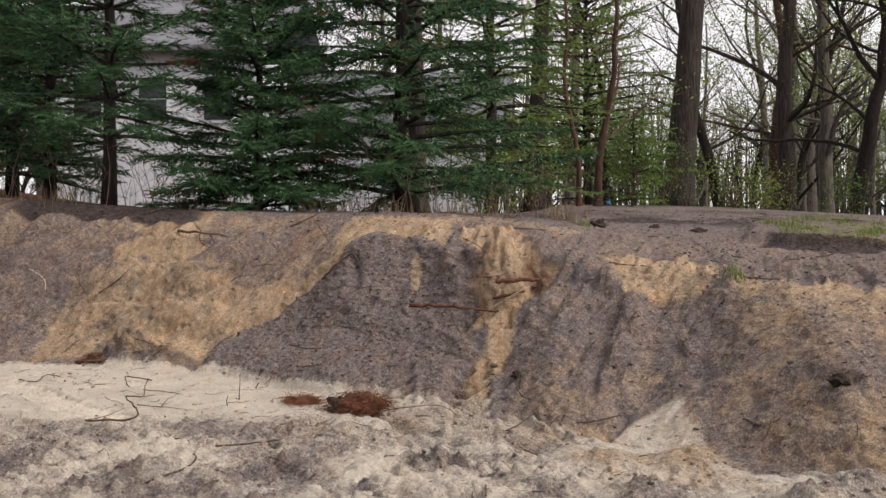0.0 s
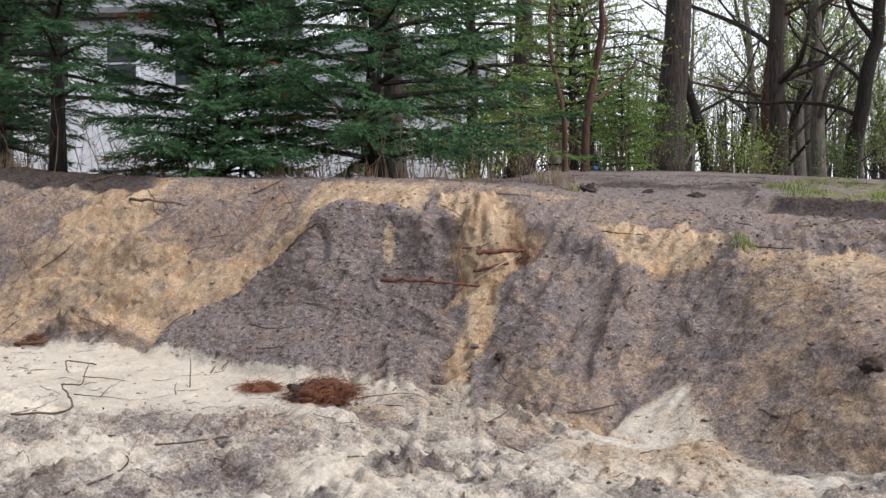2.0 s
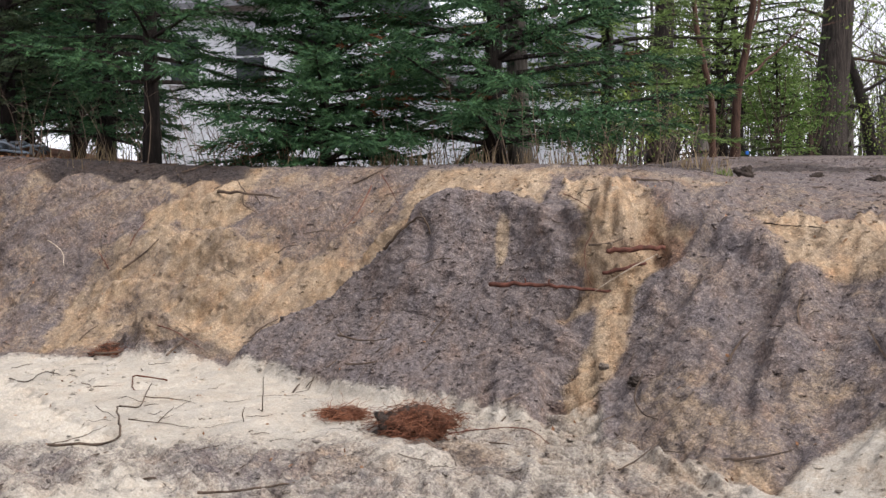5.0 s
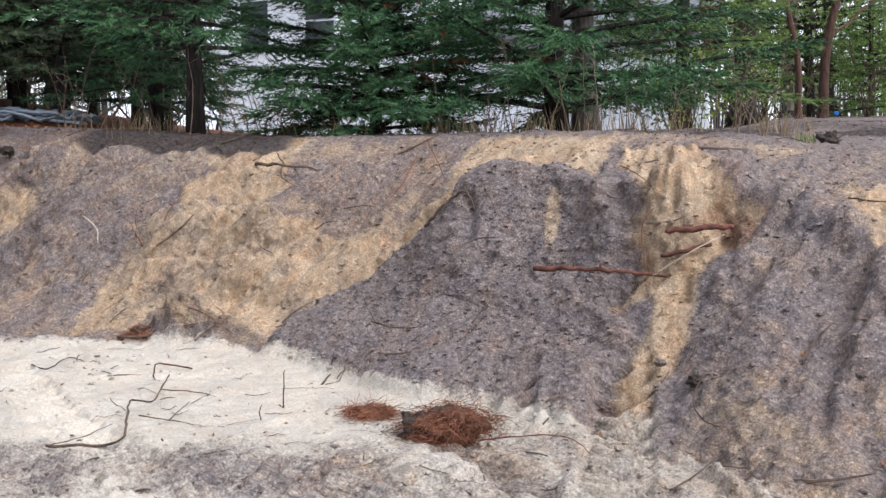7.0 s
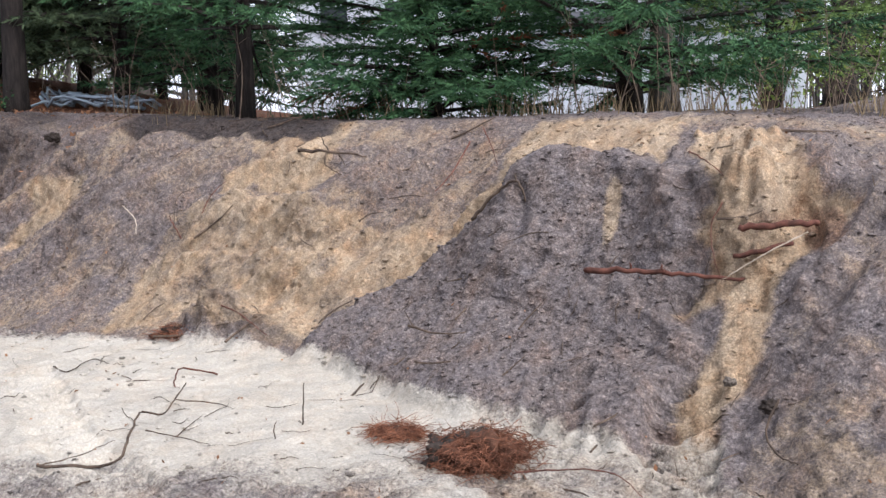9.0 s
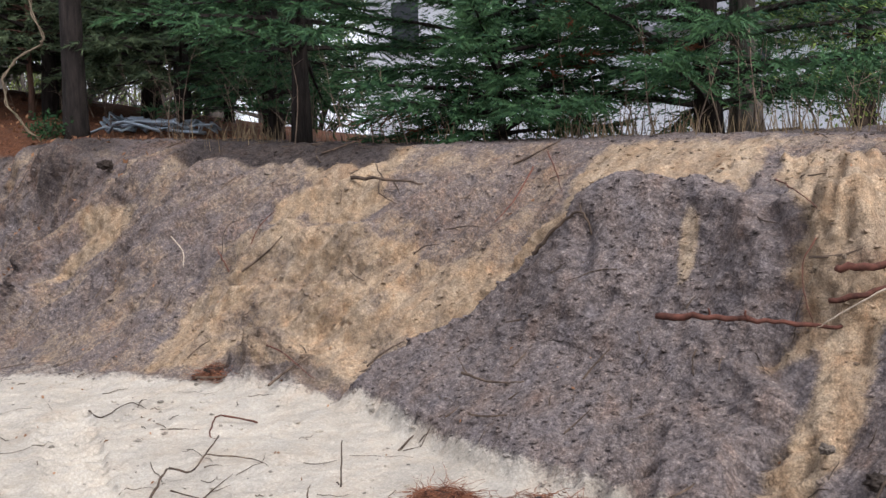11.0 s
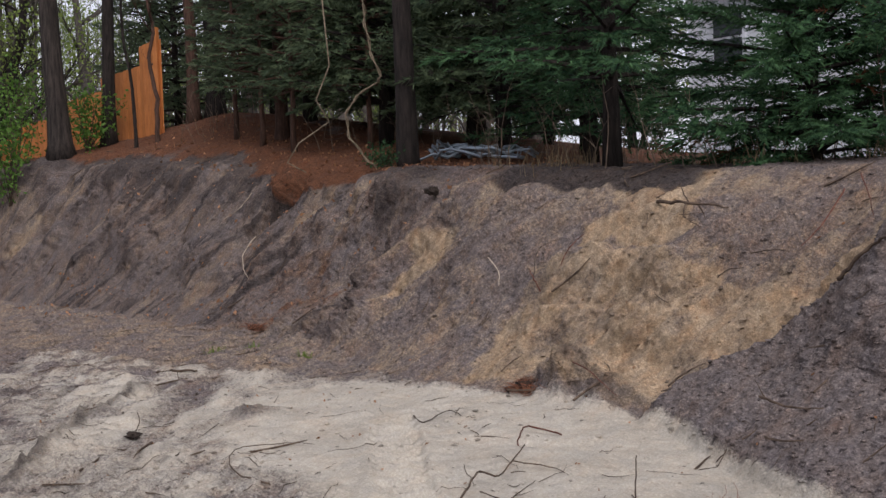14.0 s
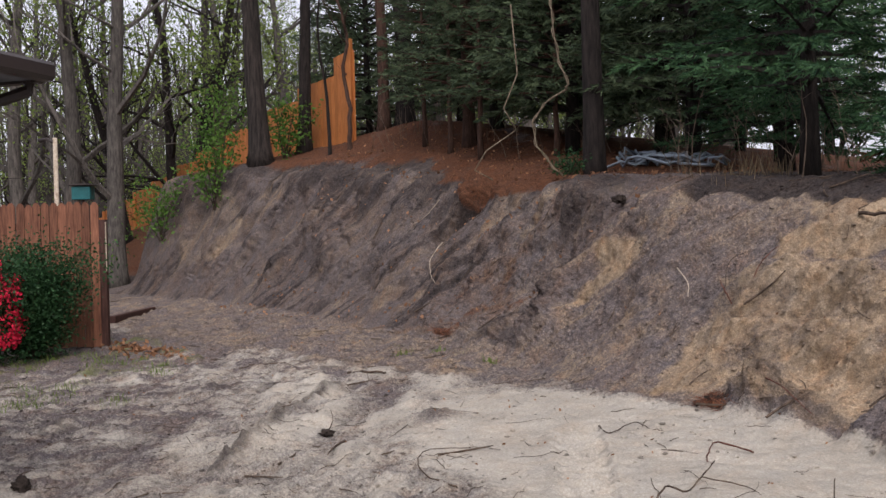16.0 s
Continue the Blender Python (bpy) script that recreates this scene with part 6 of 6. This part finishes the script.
plain_house(-13.5, 27.5, 1.9, 6.2, 8, 5.6, 2.4, "white two-storey house glimpsed through the spruces", [(1.2, 4.2), (3.1, 4.2), (5.0, 4.2)])
plain_house(-7.2, 28.6, 1.9, 6.5, 7, 3.6, 2.0, "white lower wing of the house behind the trees", [(3.6, 2.3)])

# ---- hoses, vine and small things on the crest ----
coil = thing("hose_coil", -7.9, 12.2, ground_z(-7.9, 12.2), "loose heap of grey-blue hose and cable", "hose")
hr = random.Random(12)
for i in range(9):
    pts = []
    cx, cy, rx_, ry_, ph = hr.uniform(-.5, .5), hr.uniform(-.35, .35), hr.uniform(.25, .75), hr.uniform(.2, .4), hr.uniform(0, 6.28)
    for k in range(15):
        a = ph + k / 14 * hr.uniform(3.5, 5.6)
        px, py = cx + rx_ * math.cos(a), cy + ry_ * math.sin(a)
        pts.append((px, py, ground_z(-7.9 + px, 12.2 + py) - coil.location.z + .03 + hr.uniform(0, .14)))
    v, f = tube(pts, [.017] * 15, 7)
    put("loop", mesh_from("loop", v, f, BLUE_GREY_HOSE, True), coil)

vine = thing("twisted_vine", -8.2, 10.95, ground_z(-8.2, 10.95), "pale twisted vine hanging from the trees", "vine")
VP = [(.04, .0, 6.2), (.02, -.02, 3.2), (.04, -.14, 1.98), (.06, -.13, 1.68), (.09, -.09, 1.36), (.16, -.01, 1.06), (.13, -.03, 1.0), (-.01, -.24, .84), (-.09, -.35, .62), (-.07, -.31, .36), (.05, -.16, .1), (.1, -.05, .0)]
fine = []
for a, b in zip(VP[:-1], VP[1:]):
    for k in range(6):
        fine.append(Vector(a).lerp(Vector(b), k / 6))
fine.append(Vector(VP[-1]))
v, f = tube(fine, [.009] * len(fine), 8)
put("stem", mesh_from("stem", v, f, VINE_BARK, True), vine)
spiral = [p + Vector((math.cos(i * .9) * .022, math.sin(i * .9) * .022, 0)) for i, p in enumerate(fine)]
v, f = tube(spiral, [.006] * len(spiral), 6)
put("winding_stem", mesh_from("winding_stem", v, f, VINE_BARK, True), vine)
v, f = tube([(-.25, -.5, 2.0), (-.22, -.45, 1.2), (-.3, -.6, .8), (-.2, -.5, .55), (-.45, -.75, .32), (-.55, -.85, .1), (-.4, -.7, -.02)], [.008] * 7, 6)
put("loose_stem", mesh_from("loose_stem", v, f, VINE_BARK, True), vine)

blue = thing("blue_marker", -7.0, 14.0, ground_z(-7.0, 14.0), "small blue tag hung on a dark trunk", "marker")
part("tag", box_bm(.07, .02, .09, 0, 0, 2.05, .004), BLUE_CLOTH, blue)
v, f = tube([(0, .05, 0), (0, .05, 2.2)], [.05, .04], 6)
put("stake", mesh_from("stake", v, f, BARK_DARK), blue)
blue2 = thing("blue_cup", 1.75, 18.6, ground_z(1.75, 18.6), "small bright blue scrap in the undergrowth", "litter")
part("scrap", box_bm(.06, .05, .06, 0, 0, .06, .012), BLUE_CLOTH, blue2)

DRY_TWIG = wood_like("dry_twig", (0.05, 0.036, 0.027), (0.2, 0.15, 0.11), 12, (1, 1, 1), .9, .4, .3)
# bare brush and dead stems standing along the crest
bv_, bf_ = [], []
br = random.Random(33)
for _ in range(260):
    if br.random() < .75:
        x, y = br.uniform(-6.2, .6), br.uniform(10.1, 12.6)
    else:
        x, y = br.uniform(-14, -6.2), br.uniform(11.8, 13.5)
    p = Vector((x, y, ground_z(x, y) - .02))
    d = Vector((br.uniform(-.35, .35), br.uniform(-.3, .3), 1))
    pts, _, _ = limb_tube(br, p, d, br.uniform(.25, .95), br.uniform(.003, .008), 5, 0, .16, bv_, bf_, 3, .3)
    for _ in range(2):
        limb_tube(br, pts[br.randint(2, 4)], (br.uniform(-1, 1), br.uniform(-.6, .6), br.uniform(.3, 1)), br.uniform(.12, .4), .003, 3, 0, .2, bv_, bf_, 3, .3)
tagged(put("dry_brush", mesh_from("dry_brush", bv_, bf_, DRY_TWIG)), "bare grey-brown brush and dead stems under the trees", "brush", kind="stuff")
